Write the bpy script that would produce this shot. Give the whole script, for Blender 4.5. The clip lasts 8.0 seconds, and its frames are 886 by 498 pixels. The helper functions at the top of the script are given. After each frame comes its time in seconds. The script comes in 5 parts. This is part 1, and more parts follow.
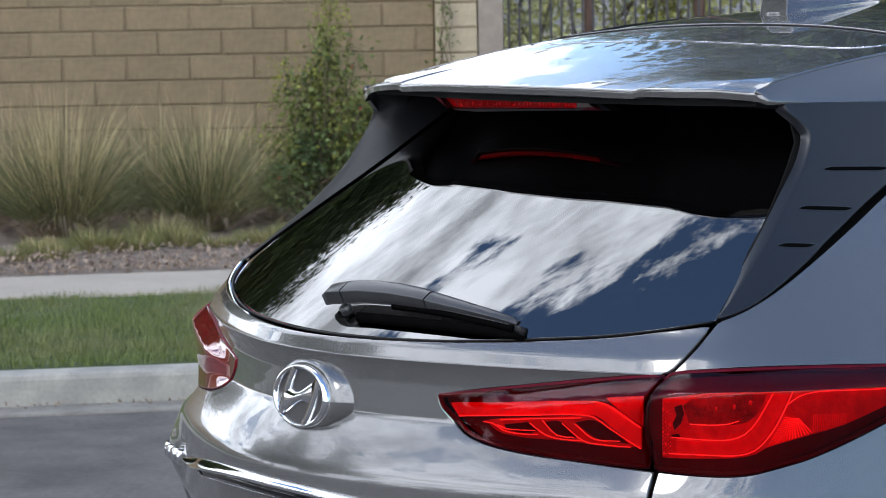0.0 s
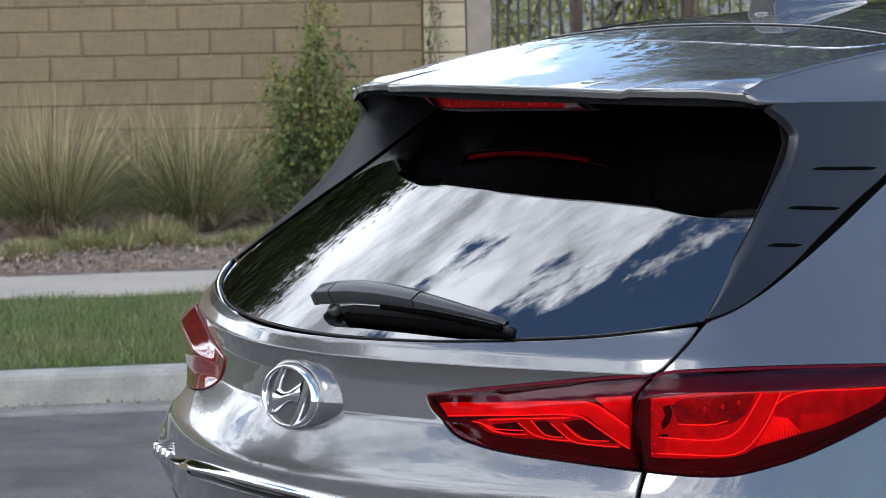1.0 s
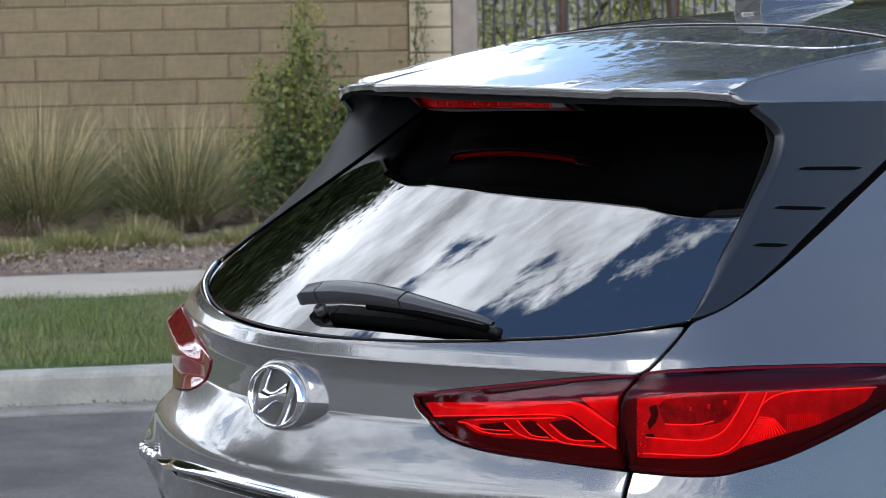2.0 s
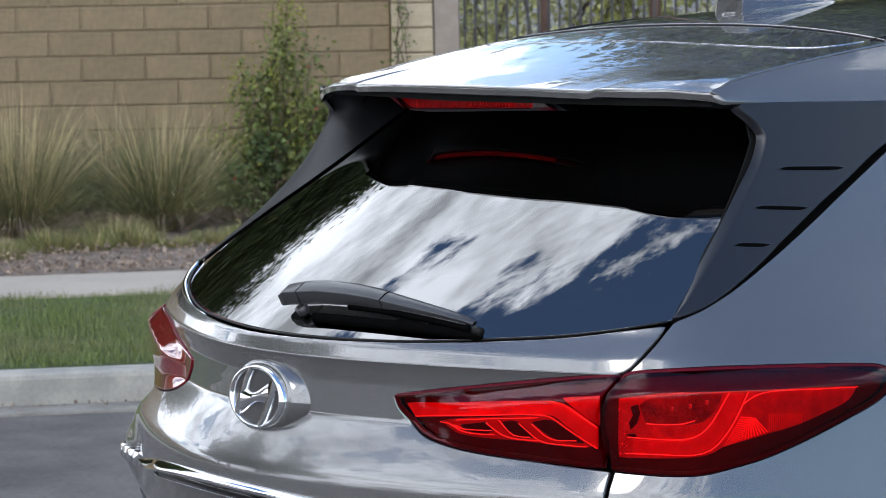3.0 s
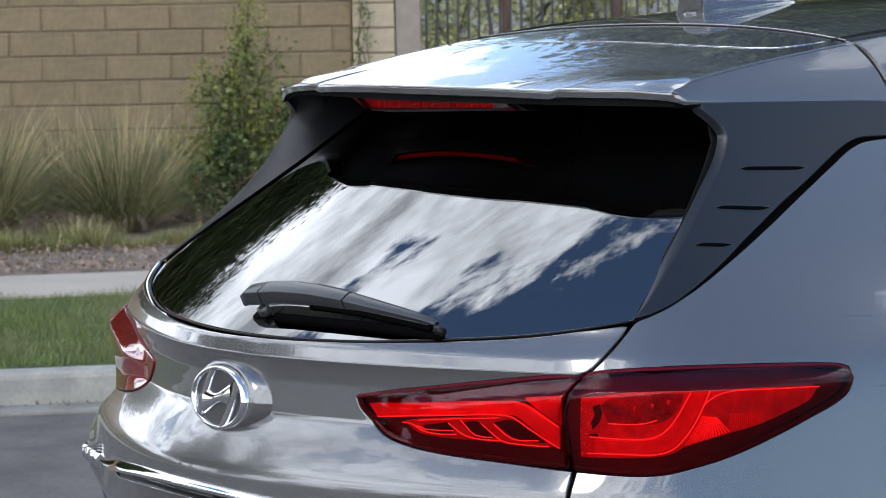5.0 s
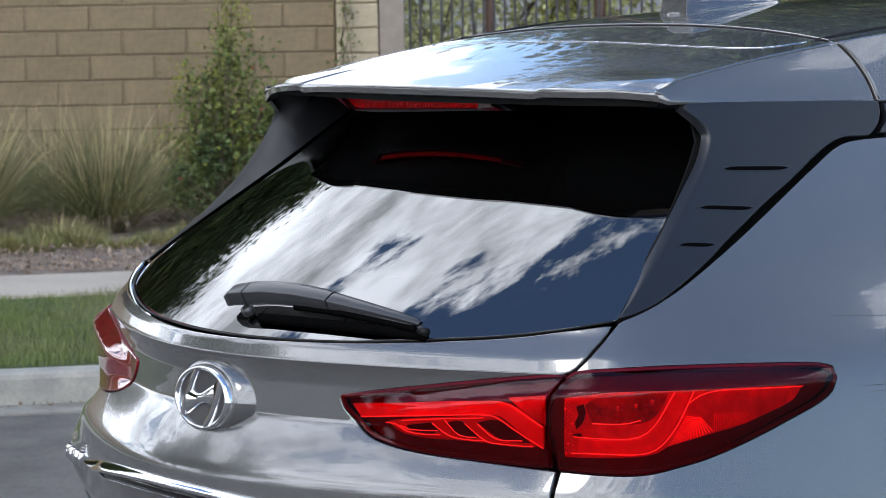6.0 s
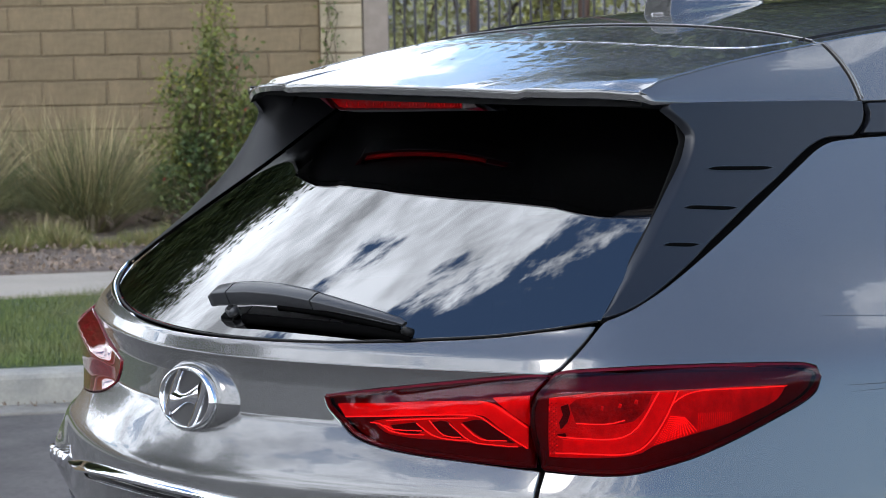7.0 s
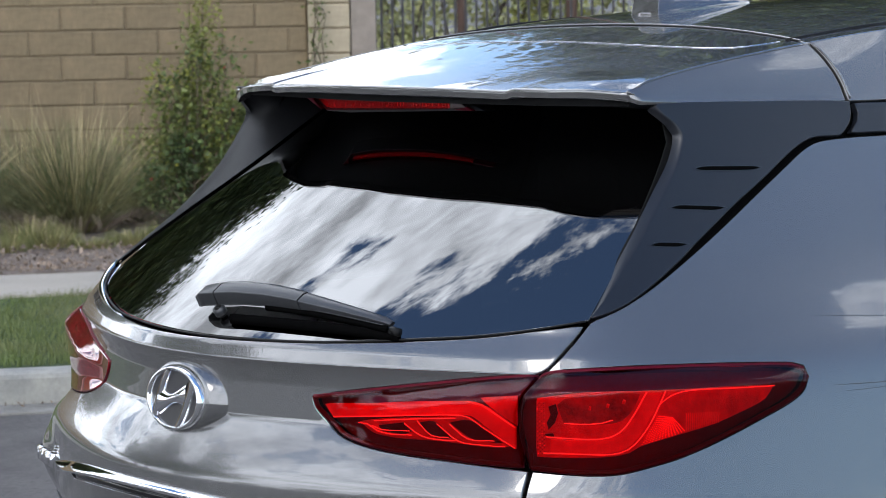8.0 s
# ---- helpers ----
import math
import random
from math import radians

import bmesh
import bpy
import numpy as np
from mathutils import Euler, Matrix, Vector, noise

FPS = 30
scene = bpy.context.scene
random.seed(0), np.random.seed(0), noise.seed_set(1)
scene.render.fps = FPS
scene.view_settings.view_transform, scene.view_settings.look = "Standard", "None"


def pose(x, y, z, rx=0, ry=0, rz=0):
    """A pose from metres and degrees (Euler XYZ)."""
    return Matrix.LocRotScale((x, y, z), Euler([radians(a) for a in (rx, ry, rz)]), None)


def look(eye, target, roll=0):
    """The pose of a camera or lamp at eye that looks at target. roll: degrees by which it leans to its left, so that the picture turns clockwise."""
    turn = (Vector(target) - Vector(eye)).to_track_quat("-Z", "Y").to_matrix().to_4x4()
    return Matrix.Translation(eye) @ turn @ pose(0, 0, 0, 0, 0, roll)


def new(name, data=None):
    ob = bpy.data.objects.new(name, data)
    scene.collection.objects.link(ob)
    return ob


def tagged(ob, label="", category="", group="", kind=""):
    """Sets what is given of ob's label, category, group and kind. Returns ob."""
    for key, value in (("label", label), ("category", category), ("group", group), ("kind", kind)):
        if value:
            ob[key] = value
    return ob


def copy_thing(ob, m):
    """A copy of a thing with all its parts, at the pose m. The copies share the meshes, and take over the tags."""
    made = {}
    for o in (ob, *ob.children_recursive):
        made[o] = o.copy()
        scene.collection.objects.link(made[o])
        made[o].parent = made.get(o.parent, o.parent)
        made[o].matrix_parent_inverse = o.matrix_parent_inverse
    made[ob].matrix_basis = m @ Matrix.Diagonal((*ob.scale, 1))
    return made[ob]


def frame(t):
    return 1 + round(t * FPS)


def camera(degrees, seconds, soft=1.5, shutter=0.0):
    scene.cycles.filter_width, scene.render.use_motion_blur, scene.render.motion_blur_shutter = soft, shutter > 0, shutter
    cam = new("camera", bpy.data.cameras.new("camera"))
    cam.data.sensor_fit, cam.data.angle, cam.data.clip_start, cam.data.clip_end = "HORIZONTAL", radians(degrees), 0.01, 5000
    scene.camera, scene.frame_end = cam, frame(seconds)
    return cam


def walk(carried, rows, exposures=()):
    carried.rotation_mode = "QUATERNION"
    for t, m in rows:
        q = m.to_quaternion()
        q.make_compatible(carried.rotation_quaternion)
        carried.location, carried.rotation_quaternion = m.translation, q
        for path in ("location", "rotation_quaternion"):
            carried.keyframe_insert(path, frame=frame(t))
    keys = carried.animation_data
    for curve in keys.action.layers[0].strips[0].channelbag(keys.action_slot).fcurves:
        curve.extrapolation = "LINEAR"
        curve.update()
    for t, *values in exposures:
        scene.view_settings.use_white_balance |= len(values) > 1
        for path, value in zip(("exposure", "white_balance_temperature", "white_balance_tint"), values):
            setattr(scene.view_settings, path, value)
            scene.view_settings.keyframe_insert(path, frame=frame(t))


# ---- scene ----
cam = camera(17.82, 8.0, soft=0.6)
EYE = 1.65
cam.data.dof.use_dof, cam.data.dof.focus_distance, cam.data.dof.aperture_fstop = True, 4.9, 18.0
TURNS = [(0.0, 2.571), (0.5, 2.451), (1.0, 2.337), (1.5, 2.208), (3.0, 1.680), (3.5, 1.476), (4.0, 1.280), (4.5, 1.086), (6.0, 0.572), (6.5, 0.415), (7.0, 0.251), (7.5, 0.102), (8.0, 0.0)]
walk(cam, [(t, pose(0, 0, EYE, 0, 0, turn) @ pose(0, 0, 0, 90 - 5.597 + 0.0138 * turn, 0, 0) @ pose(0, 0, 0, 0, 0, -1.082)) for t, turn in TURNS])

# ---- light: a bright, broken sky and a sun softened by thin cloud
SUN_EL, SUN_AZ = 50, 205
scene.view_settings.exposure = 0.74


def make_world():
    w = bpy.data.worlds.new("sky")
    scene.world = w
    w.use_nodes = True
    nt = w.node_tree
    nt.nodes.clear()
    N = nt.nodes.new
    L = nt.links.new
    sky = N("ShaderNodeTexSky")
    sky.sky_type, sky.sun_disc = "NISHITA", False
    sky.sun_elevation, sky.sun_rotation = radians(SUN_EL), radians(SUN_AZ)
    sky.air_density, sky.dust_density, sky.ozone_density = 1.0, 0.1, 4.5
    co = N("ShaderNodeTexCoord")
    sep = N("ShaderNodeSeparateXYZ")
    L(co.outputs["Generated"], sep.inputs[0])
    up = N("ShaderNodeMath"); up.operation = "MAXIMUM"; up.inputs[1].default_value = 0.0
    L(sep.outputs[2], up.inputs[0])
    lift = N("ShaderNodeMath"); lift.operation = "ADD"; lift.inputs[1].default_value = 0.6
    L(up.outputs[0], lift.inputs[0])
    flat = N("ShaderNodeCombineXYZ")
    for i in (0, 1):
        d = N("ShaderNodeMath"); d.operation = "DIVIDE"
        L(sep.outputs[i], d.inputs[0]); L(lift.outputs[0], d.inputs[1]); L(d.outputs[0], flat.inputs[i])
    at = N("ShaderNodeMapping")
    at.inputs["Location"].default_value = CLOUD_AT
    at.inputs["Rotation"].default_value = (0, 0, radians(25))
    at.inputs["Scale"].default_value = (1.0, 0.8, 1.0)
    L(flat.outputs[0], at.inputs[0])
    big = N("ShaderNodeTexNoise"); big.inputs["Scale"].default_value = 6.5; big.inputs["Detail"].default_value = 10; big.inputs["Roughness"].default_value = 0.64; big.inputs["Distortion"].default_value = 0.25
    fine = N("ShaderNodeTexNoise"); fine.inputs["Scale"].default_value = 6.0; fine.inputs["Detail"].default_value = 10; fine.inputs["Roughness"].default_value = 0.66
    L(at.outputs[0], big.inputs[0]); L(at.outputs[0], fine.inputs[0])
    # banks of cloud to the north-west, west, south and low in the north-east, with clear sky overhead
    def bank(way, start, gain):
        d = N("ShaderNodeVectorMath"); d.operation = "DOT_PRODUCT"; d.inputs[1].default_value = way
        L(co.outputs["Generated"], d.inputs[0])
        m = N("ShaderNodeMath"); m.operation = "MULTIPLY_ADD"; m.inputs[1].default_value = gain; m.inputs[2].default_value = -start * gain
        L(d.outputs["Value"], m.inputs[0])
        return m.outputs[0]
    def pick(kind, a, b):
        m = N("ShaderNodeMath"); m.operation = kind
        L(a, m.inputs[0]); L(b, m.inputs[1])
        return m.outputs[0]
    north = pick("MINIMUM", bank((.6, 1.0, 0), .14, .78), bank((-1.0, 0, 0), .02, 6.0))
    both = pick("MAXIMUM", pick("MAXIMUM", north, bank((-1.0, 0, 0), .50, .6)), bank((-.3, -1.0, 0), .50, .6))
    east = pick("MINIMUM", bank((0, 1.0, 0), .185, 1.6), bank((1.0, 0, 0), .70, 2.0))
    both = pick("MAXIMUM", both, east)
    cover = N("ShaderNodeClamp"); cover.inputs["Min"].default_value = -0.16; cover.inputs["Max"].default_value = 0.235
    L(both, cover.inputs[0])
    add = N("ShaderNodeMath"); add.operation = "ADD"
    L(big.outputs[0], add.inputs[0]); L(cover.outputs[0], add.inputs[1])
    ramp = N("ShaderNodeMapRange"); ramp.interpolation_type = "SMOOTHSTEP"
    ramp.inputs[1].default_value, ramp.inputs[2].default_value = 0.53, 0.60
    L(add.outputs[0], ramp.inputs[0])
    shade = N("ShaderNodeMapRange"); shade.inputs[1].default_value, shade.inputs[2].default_value, shade.inputs[3].default_value, shade.inputs[4].default_value = 0.39, 0.61, 0.40, 1.32
    L(fine.outputs[0], shade.inputs[0])
    tint = N("ShaderNodeMix"); tint.data_type = "RGBA"; tint.blend_type = "MULTIPLY"; tint.inputs[0].default_value = 1.0
    tint.inputs[6].default_value = CLOUD_LIGHT
    L(shade.outputs[0], tint.inputs[7])
    mix = N("ShaderNodeMix"); mix.data_type = "RGBA"
    L(ramp.outputs[0], mix.inputs[0]); L(sky.outputs[0], mix.inputs[6]); L(tint.outputs[2], mix.inputs[7])
    bg = N("ShaderNodeBackground"); bg.inputs[1].default_value = SKY_STRENGTH
    out = N("ShaderNodeOutputWorld")
    L(mix.outputs[2], bg.inputs[0]); L(bg.outputs[0], out.inputs[0])


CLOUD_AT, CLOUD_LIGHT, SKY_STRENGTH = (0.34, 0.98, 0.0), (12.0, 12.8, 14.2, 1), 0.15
make_world()
sun = new("sun", bpy.data.lights.new("sun", "SUN"))
sun.data.energy, sun.data.angle, sun.data.color = 0.50, radians(20), (1.0, 0.96, 0.90)
_a, _e = radians(SUN_AZ), radians(SUN_EL)
sun.matrix_world = look((0, 0, 0), (-math.sin(_a) * math.cos(_e), -math.cos(_a) * math.cos(_e), -math.sin(_e)))


# ---- materials
def material(name, base=(0.5, 0.5, 0.5), rough=0.5, metal=0.0, coat=0.0, var=0.0, scale=8.0, bump=0.0, bump_scale=60.0, rough_var=0.0, second=None, second_scale=2.0, spec=0.5, island=0.0, emit=None, emit_power=0.0, random_value=0.0):
    """A surface with colour drift at two scales, gloss that varies and fine relief."""
    m = bpy.data.materials.new(name)
    m.use_nodes = True
    nt = m.node_tree
    b = nt.nodes["Principled BSDF"]
    N, L = nt.nodes.new, nt.links.new
    b.inputs["Roughness"].default_value, b.inputs["Metallic"].default_value = rough, metal
    b.inputs["Coat Weight"].default_value, b.inputs["Coat Roughness"].default_value = coat, 0.004
    b.inputs["Specular IOR Level"].default_value = spec
    b.inputs["Base Color"].default_value = (*base, 1)
    co = N("ShaderNodeTexCoord")
    colour = None
    if second:
        n = N("ShaderNodeTexNoise"); n.inputs["Scale"].default_value = second_scale; n.inputs["Detail"].default_value = 4
        L(co.outputs["Object"], n.inputs[0])
        r = N("ShaderNodeMapRange"); r.inputs[1].default_value, r.inputs[2].default_value = 0.38, 0.64
        L(n.outputs[0], r.inputs[0])
        mx = N("ShaderNodeMix"); mx.data_type = "RGBA"
        mx.inputs[6].default_value, mx.inputs[7].default_value = (*base, 1), (*second, 1)
        L(r.outputs[0], mx.inputs[0]); colour = mx.outputs[2]
    if var or island or random_value:
        hsv = N("ShaderNodeHueSaturation")
        if colour:
            L(colour, hsv.inputs["Color"])
        else:
            hsv.inputs["Color"].default_value = (*base, 1)
        value = None
        if var:
            n = N("ShaderNodeTexNoise"); n.inputs["Scale"].default_value = scale; n.inputs["Detail"].default_value = 8; n.inputs["Roughness"].default_value = 0.65
            L(co.outputs["Object"], n.inputs[0])
            r = N("ShaderNodeMapRange"); r.inputs[1].default_value, r.inputs[2].default_value, r.inputs[3].default_value, r.inputs[4].default_value = 0.25, 0.75, 1 - var, 1 + var
            L(n.outputs[0], r.inputs[0]); value = r.outputs[0]
        for amount, node, socket in ((island, "ShaderNodeNewGeometry", "Random Per Island"), (random_value, "ShaderNodeObjectInfo", "Random")):
            if amount:
                g = N(node)
                r = N("ShaderNodeMapRange"); r.inputs[3].default_value, r.inputs[4].default_value = 1 - amount, 1 + amount
                L(g.outputs[socket], r.inputs[0])
                if value:
                    mm = N("ShaderNodeMath"); mm.operation = "MULTIPLY"
                    L(value, mm.inputs[0]); L(r.outputs[0], mm.inputs[1]); value = mm.outputs[0]
                else:
                    value = r.outputs[0]
        L(value, hsv.inputs["Value"]); colour = hsv.outputs[0]
    if colour:
        L(colour, b.inputs["Base Color"])
    if rough_var:
        n = N("ShaderNodeTexNoise"); n.inputs["Scale"].default_value = scale * 1.7; n.inputs["Detail"].default_value = 5
        L(co.outputs["Object"], n.inputs[0])
        r = N("ShaderNodeMapRange"); r.inputs[3].default_value, r.inputs[4].default_value = max(0, rough - rough_var), min(1, rough + rough_var)
        L(n.outputs[0], r.inputs[0]); L(r.outputs[0], b.inputs["Roughness"])
    if bump:
        n = N("ShaderNodeTexNoise"); n.inputs["Scale"].default_value = bump_scale; n.inputs["Detail"].default_value = 6
        L(co.outputs["Object"], n.inputs[0])
        bp = N("ShaderNodeBump"); bp.inputs["Strength"].default_value = 1.0; bp.inputs["Distance"].default_value = bump
        L(n.outputs[0], bp.inputs["Height"]); L(bp.outputs[0], b.inputs["Normal"])
    if emit:
        b.inputs["Emission Color"].default_value = (*emit, 1); b.inputs["Emission Strength"].default_value = emit_power
    return m


def pane_material(name, tint, gloss=1.0, rough=0.0, ior=1.5):
    """Thin tinted glass: a gloss by Fresnel over a coloured clear sheet."""
    m = bpy.data.materials.new(name)
    m.use_nodes = True
    nt = m.node_tree
    nt.nodes.clear()
    N, L = nt.nodes.new, nt.links.new
    f = N("ShaderNodeFresnel"); f.inputs[0].default_value = ior
    g = N("ShaderNodeBsdfGlossy"); g.inputs["Roughness"].default_value = rough; g.inputs["Color"].default_value = (*gloss, 1) if isinstance(gloss, tuple) else (gloss, gloss, gloss, 1)
    t = N("ShaderNodeBsdfTransparent"); t.inputs[0].default_value = (*tint, 1)
    x = N("ShaderNodeMixShader")
    o = N("ShaderNodeOutputMaterial")
    L(f.outputs[0], x.inputs[0]); L(t.outputs[0], x.inputs[1]); L(g.outputs[0], x.inputs[2]); L(x.outputs[0], o.inputs[0])
    return m


PAINT = material("grey_metallic_paint", (0.146, 0.145, 0.144), 0.25, 0.62, 1.0, var=0.05, scale=900, rough_var=0.05)
PAINT.node_tree.nodes["Principled BSDF"].inputs["Coat IOR"].default_value = 1.6
BLACK_TRIM = material("black_satin_plastic", (0.009, 0.0105, 0.0145), 0.36, spec=0.45, var=0.1, scale=60, bump=0.00012, bump_scale=1500, rough_var=0.04)
# duller copy of the satin plastic, its shade on the far fin put in
FIN_INSIDE = material("dulled_far_fin_plastic", (0.009, 0.0094, 0.0105), 0.46, spec=0.14, var=0.1, scale=60, bump=0.00012, bump_scale=1500)
RUBBER = material("black_rubber", (0.007, 0.007, 0.007), 0.55, var=0.15, scale=40, spec=0.18)
# dead black for the wiper's rubber and for painted shade in slots and gaps
BLADE_AND_SHADE = material("matt_black_rubber_and_shade", (0.003, 0.003, 0.003), 1.0, var=0.2, scale=40, spec=0.0)
# near black for gaps and hollows, their shade put into the colour
DARK = material("shaded_parts_black", (0.006, 0.006, 0.006), 0.8, var=0.2, scale=20, spec=0.1)
WIPER_PLASTIC = material("grey_black_plastic", (0.030, 0.031, 0.034), 0.34, var=0.12, scale=90, bump=0.0001, bump_scale=1800)
GLOSS_BLACK = material("glossy_black_plastic", (0.008, 0.008, 0.009), 0.06, spec=0.5, var=0.1, scale=50)
CHROME = material("chrome", (0.82, 0.83, 0.85), 0.05, 1.0, var=0.02, scale=50)
GLASS = pane_material("dark_privacy_glass", (0.060, 0.060, 0.060), 1.0, 0.0, 2.2)
LENS = pane_material("red_lens", (0.84, 0.065, 0.085), (0.44, 0.41, 0.45), 0.0, 1.5)
# opaque darker copy of the red lens, the far lamp's shade put into it
LENS_FAR_DULL = material("dulled_far_red_lens", (0.15, 0.005, 0.008), 0.06, 0.0, 1.0, spec=0.5, var=0.25, scale=25)
# lamp reflectors emit red themselves, in place of light caught behind the lens
LAMP_RED = material("glowing_red_reflector", (0.72, 0.020, 0.028), 0.35, 0.0, 0.0, spec=0.3, var=0.45, scale=16, bump=0.0012, bump_scale=260, emit=(1.0, 0.014, 0.030), emit_power=0.15)
LAMP_DIM = material("faint_glow_red_strip", (0.55, 0.015, 0.02), 0.35, 0.0, 0.0, spec=0.3, var=0.25, scale=60, emit=(1.0, 0.02, 0.03), emit_power=0.007)
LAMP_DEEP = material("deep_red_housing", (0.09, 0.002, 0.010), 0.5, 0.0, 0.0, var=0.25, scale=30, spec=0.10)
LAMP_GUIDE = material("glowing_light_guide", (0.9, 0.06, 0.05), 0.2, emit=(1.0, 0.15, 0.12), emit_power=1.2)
LAMP_PRISM = material("glowing_prism", (0.9, 0.04, 0.04), 0.2, emit=(1.0, 0.08, 0.07), emit_power=0.5)
LAMP_POCKET = material("dark_lamp_patch", (0.06, 0.004, 0.006), 0.4, var=0.2, scale=30, spec=0.2)
LAMP_CAVE = material("faint_glow_red_bowl", (0.34, 0.010, 0.016), 0.3, spec=0.4, var=0.7, scale=45, bump=0.002, bump_scale=160, emit=(1.0, 0.010, 0.030), emit_power=0.012)

LAMP_MID = material("half_glow_red_reflector", (0.6, 0.012, 0.022), 0.35, spec=0.3, var=0.5, scale=34, bump=0.0015, bump_scale=300, emit=(1.0, 0.010, 0.030), emit_power=0.075)


# ---- shape of the car's skin: a plan line carried up and down by two profiles
def smooth_table(pts, n, width):
    """An evenly spaced table through the given pairs, rounded off over the given width."""
    xs = np.linspace(pts[0][0], pts[-1][0], n)
    ys = np.interp(xs, [p[0] for p in pts], [p[1] for p in pts])
    step = xs[1] - xs[0]
    r = max(1, int(3 * width / step))
    k = np.exp(-0.5 * (np.arange(-r, r + 1) * step / width) ** 2)
    slope0, slope1 = ys[1] - ys[0], ys[-1] - ys[-2]
    pad = np.concatenate([ys[0] + slope0 * np.arange(-r, 0), ys, ys[-1] + slope1 * np.arange(1, r + 1)])
    return xs, np.convolve(pad, k / k.sum(), "valid")


PLAN_U = [0, .17, .34, .49, .62, .736, .805, .846, .870, .885, .895, .897, .88, .82, .62, .30, 0]
PLAN_V = [0, .020, .073, .135, .200, .262, .332, .450, .620, .85, 1.2, 2.6, 3.2, 3.64, 3.90, 4.0, 4.02]
_u = np.array([-x for x in PLAN_U[:0:-1]] + PLAN_U)
_v = np.array(PLAN_V[:0:-1] + PLAN_V)
_s = np.concatenate([[0], np.cumsum(np.hypot(np.diff(_u), np.diff(_v)))])
_s -= _s[len(PLAN_U) - 1]
PLAN_S, PU = smooth_table(list(zip(_s, _u)), 6001, .045)
_, PV = smooth_table(list(zip(_s, _v)), 6001, .045)
PV -= np.interp(0, PLAN_S, PV)
_du, _dv = np.gradient(PU, PLAN_S), np.gradient(PV, PLAN_S)
_l = np.hypot(_du, _dv)
# a cubic through the rounded corners takes out the flats between them
_k = _s[np.abs(_s) < 2.4]


def spline(xs, ys, x):
    h = np.diff(xs)
    A = np.zeros((len(xs), len(xs)))
    b = np.zeros(len(xs))
    A[0, 0] = A[-1, -1] = 1
    for i in range(1, len(xs) - 1):
        A[i, i - 1:i + 2] = h[i - 1], 2 * (h[i - 1] + h[i]), h[i]
        b[i] = 6 * ((ys[i + 1] - ys[i]) / h[i] - (ys[i] - ys[i - 1]) / h[i - 1])
    m = np.linalg.solve(A, b)
    i = np.clip(np.searchsorted(xs, x) - 1, 0, len(h) - 1)
    t, w = x - xs[i], xs[i + 1] - x
    return (m[i] * w ** 3 + m[i + 1] * t ** 3) / (6 * h[i]) + (ys[i] / h[i] - m[i] * h[i] / 6) * w + (ys[i + 1] / h[i] - m[i + 1] * h[i] / 6) * t


_fu, _fv = spline(_k, np.interp(_k, PLAN_S, PU), PLAN_S), spline(_k, np.interp(_k, PLAN_S, PV), PLAN_S)
_t = np.clip((np.abs(PLAN_S) - 1.25) / .6, 0, 1)
_t = _t * _t * (3 - 2 * _t)
PU, PV = _fu * (1 - _t) + PU * _t, _fv * (1 - _t) + PV * _t
_du, _dv = np.gradient(PU, PLAN_S), np.gradient(PV, PLAN_S)
_l = np.hypot(_du, _dv)
PNU, PNV = _dv / _l, -_du / _l

# the gate: an upright face under the window's crease, a sharp fold, a nearly flat shelf, then a quick roll to upright
_z = np.linspace(.864, .750, 40)
_o = -.003 + np.concatenate([[0], np.cumsum(np.tan(np.radians(np.interp((_z[1:] + _z[:-1]) / 2, (.750, .756, .780, .864), (2, 5, 31, 42)))) * -np.diff(_z))])
SHELF = list(zip(_z[::-1], _o[::-1]))
REAR = [(.30, -.01), (.55, .050), (.62, .065), (.70, .070)] + SHELF + [(.90, -.005), (.93, -.0065), (.955, -.004), (.969, 0), (.994, -.0125), (1.03, -.045), (1.10, -.09)]
SIDE = [(.30, .03), (.60, .078), (.70, .061), (.80, .037), (.90, .013), (.962, -.004), (.99, -.022), (1.05, -.072), (1.13, -.128), (1.23, -.176), (1.31, -.208), (1.38, -.234), (1.50, -.27)]
RZ, RO = smooth_table(REAR, 3600, .0022)
SZ, SO = smooth_table(SIDE, 3600, .022)


def ease(a, b, x):
    t = np.clip((x - a) / (b - a), 0, 1)
    return t * t * (3 - 2 * t)


def skin(s, z, out=0.0):
    """Places on the car's skin: s metres round the plan from the middle of the tail, z metres up, pushed out by out."""
    s, z = np.asarray(s, float), np.asarray(z, float)
    w = ease(.72, 1.02, np.abs(s))
    o = (1 - w) * np.interp(z, RZ, RO) + w * np.interp(z, SZ, SO) + out
    o = o + (.028 * np.exp(-((z - .665) / .060) ** 2) - .038 * np.exp(-((z - .828) / .052) ** 2)) * ease(.62, .80, -s)   # waisted far corner below its tail light
    return np.stack([np.interp(s, PLAN_S, PU) + o * np.interp(s, PLAN_S, PNU), np.interp(s, PLAN_S, PV) + o * np.interp(s, PLAN_S, PNV), z + 0 * s], -1)


def skin_far(s, z, out=0.0):
    """The far pillar fin: it reaches back under the spoiler's end."""
    p = skin(s, z, out)
    p[..., 1] -= .036 * ease(1.20, 1.35, np.asarray(z, float))
    return p


def pane(u, z, out=0.0):
    """Places on the rear window's raked and bowed glass."""
    u, z = np.asarray(u, float), np.asarray(z, float)
    v = .056 + .50 * u * u + .06 * u ** 4 + 1.6 * (z - 1.0 - .07 * u * u) + .55 * ((z - 1.2) ** 2 - .04)
    return np.stack([u, v - .6 * out, z + .8 * out], -1)


LENS_TOP = smooth_table([(.30, .906), (.345, .912), (.776, .9665), (.80, .969), (.93, .974), (1.158, .963), (1.284, .952), (1.32, .938), (1.36, .92)], 2400, .014)
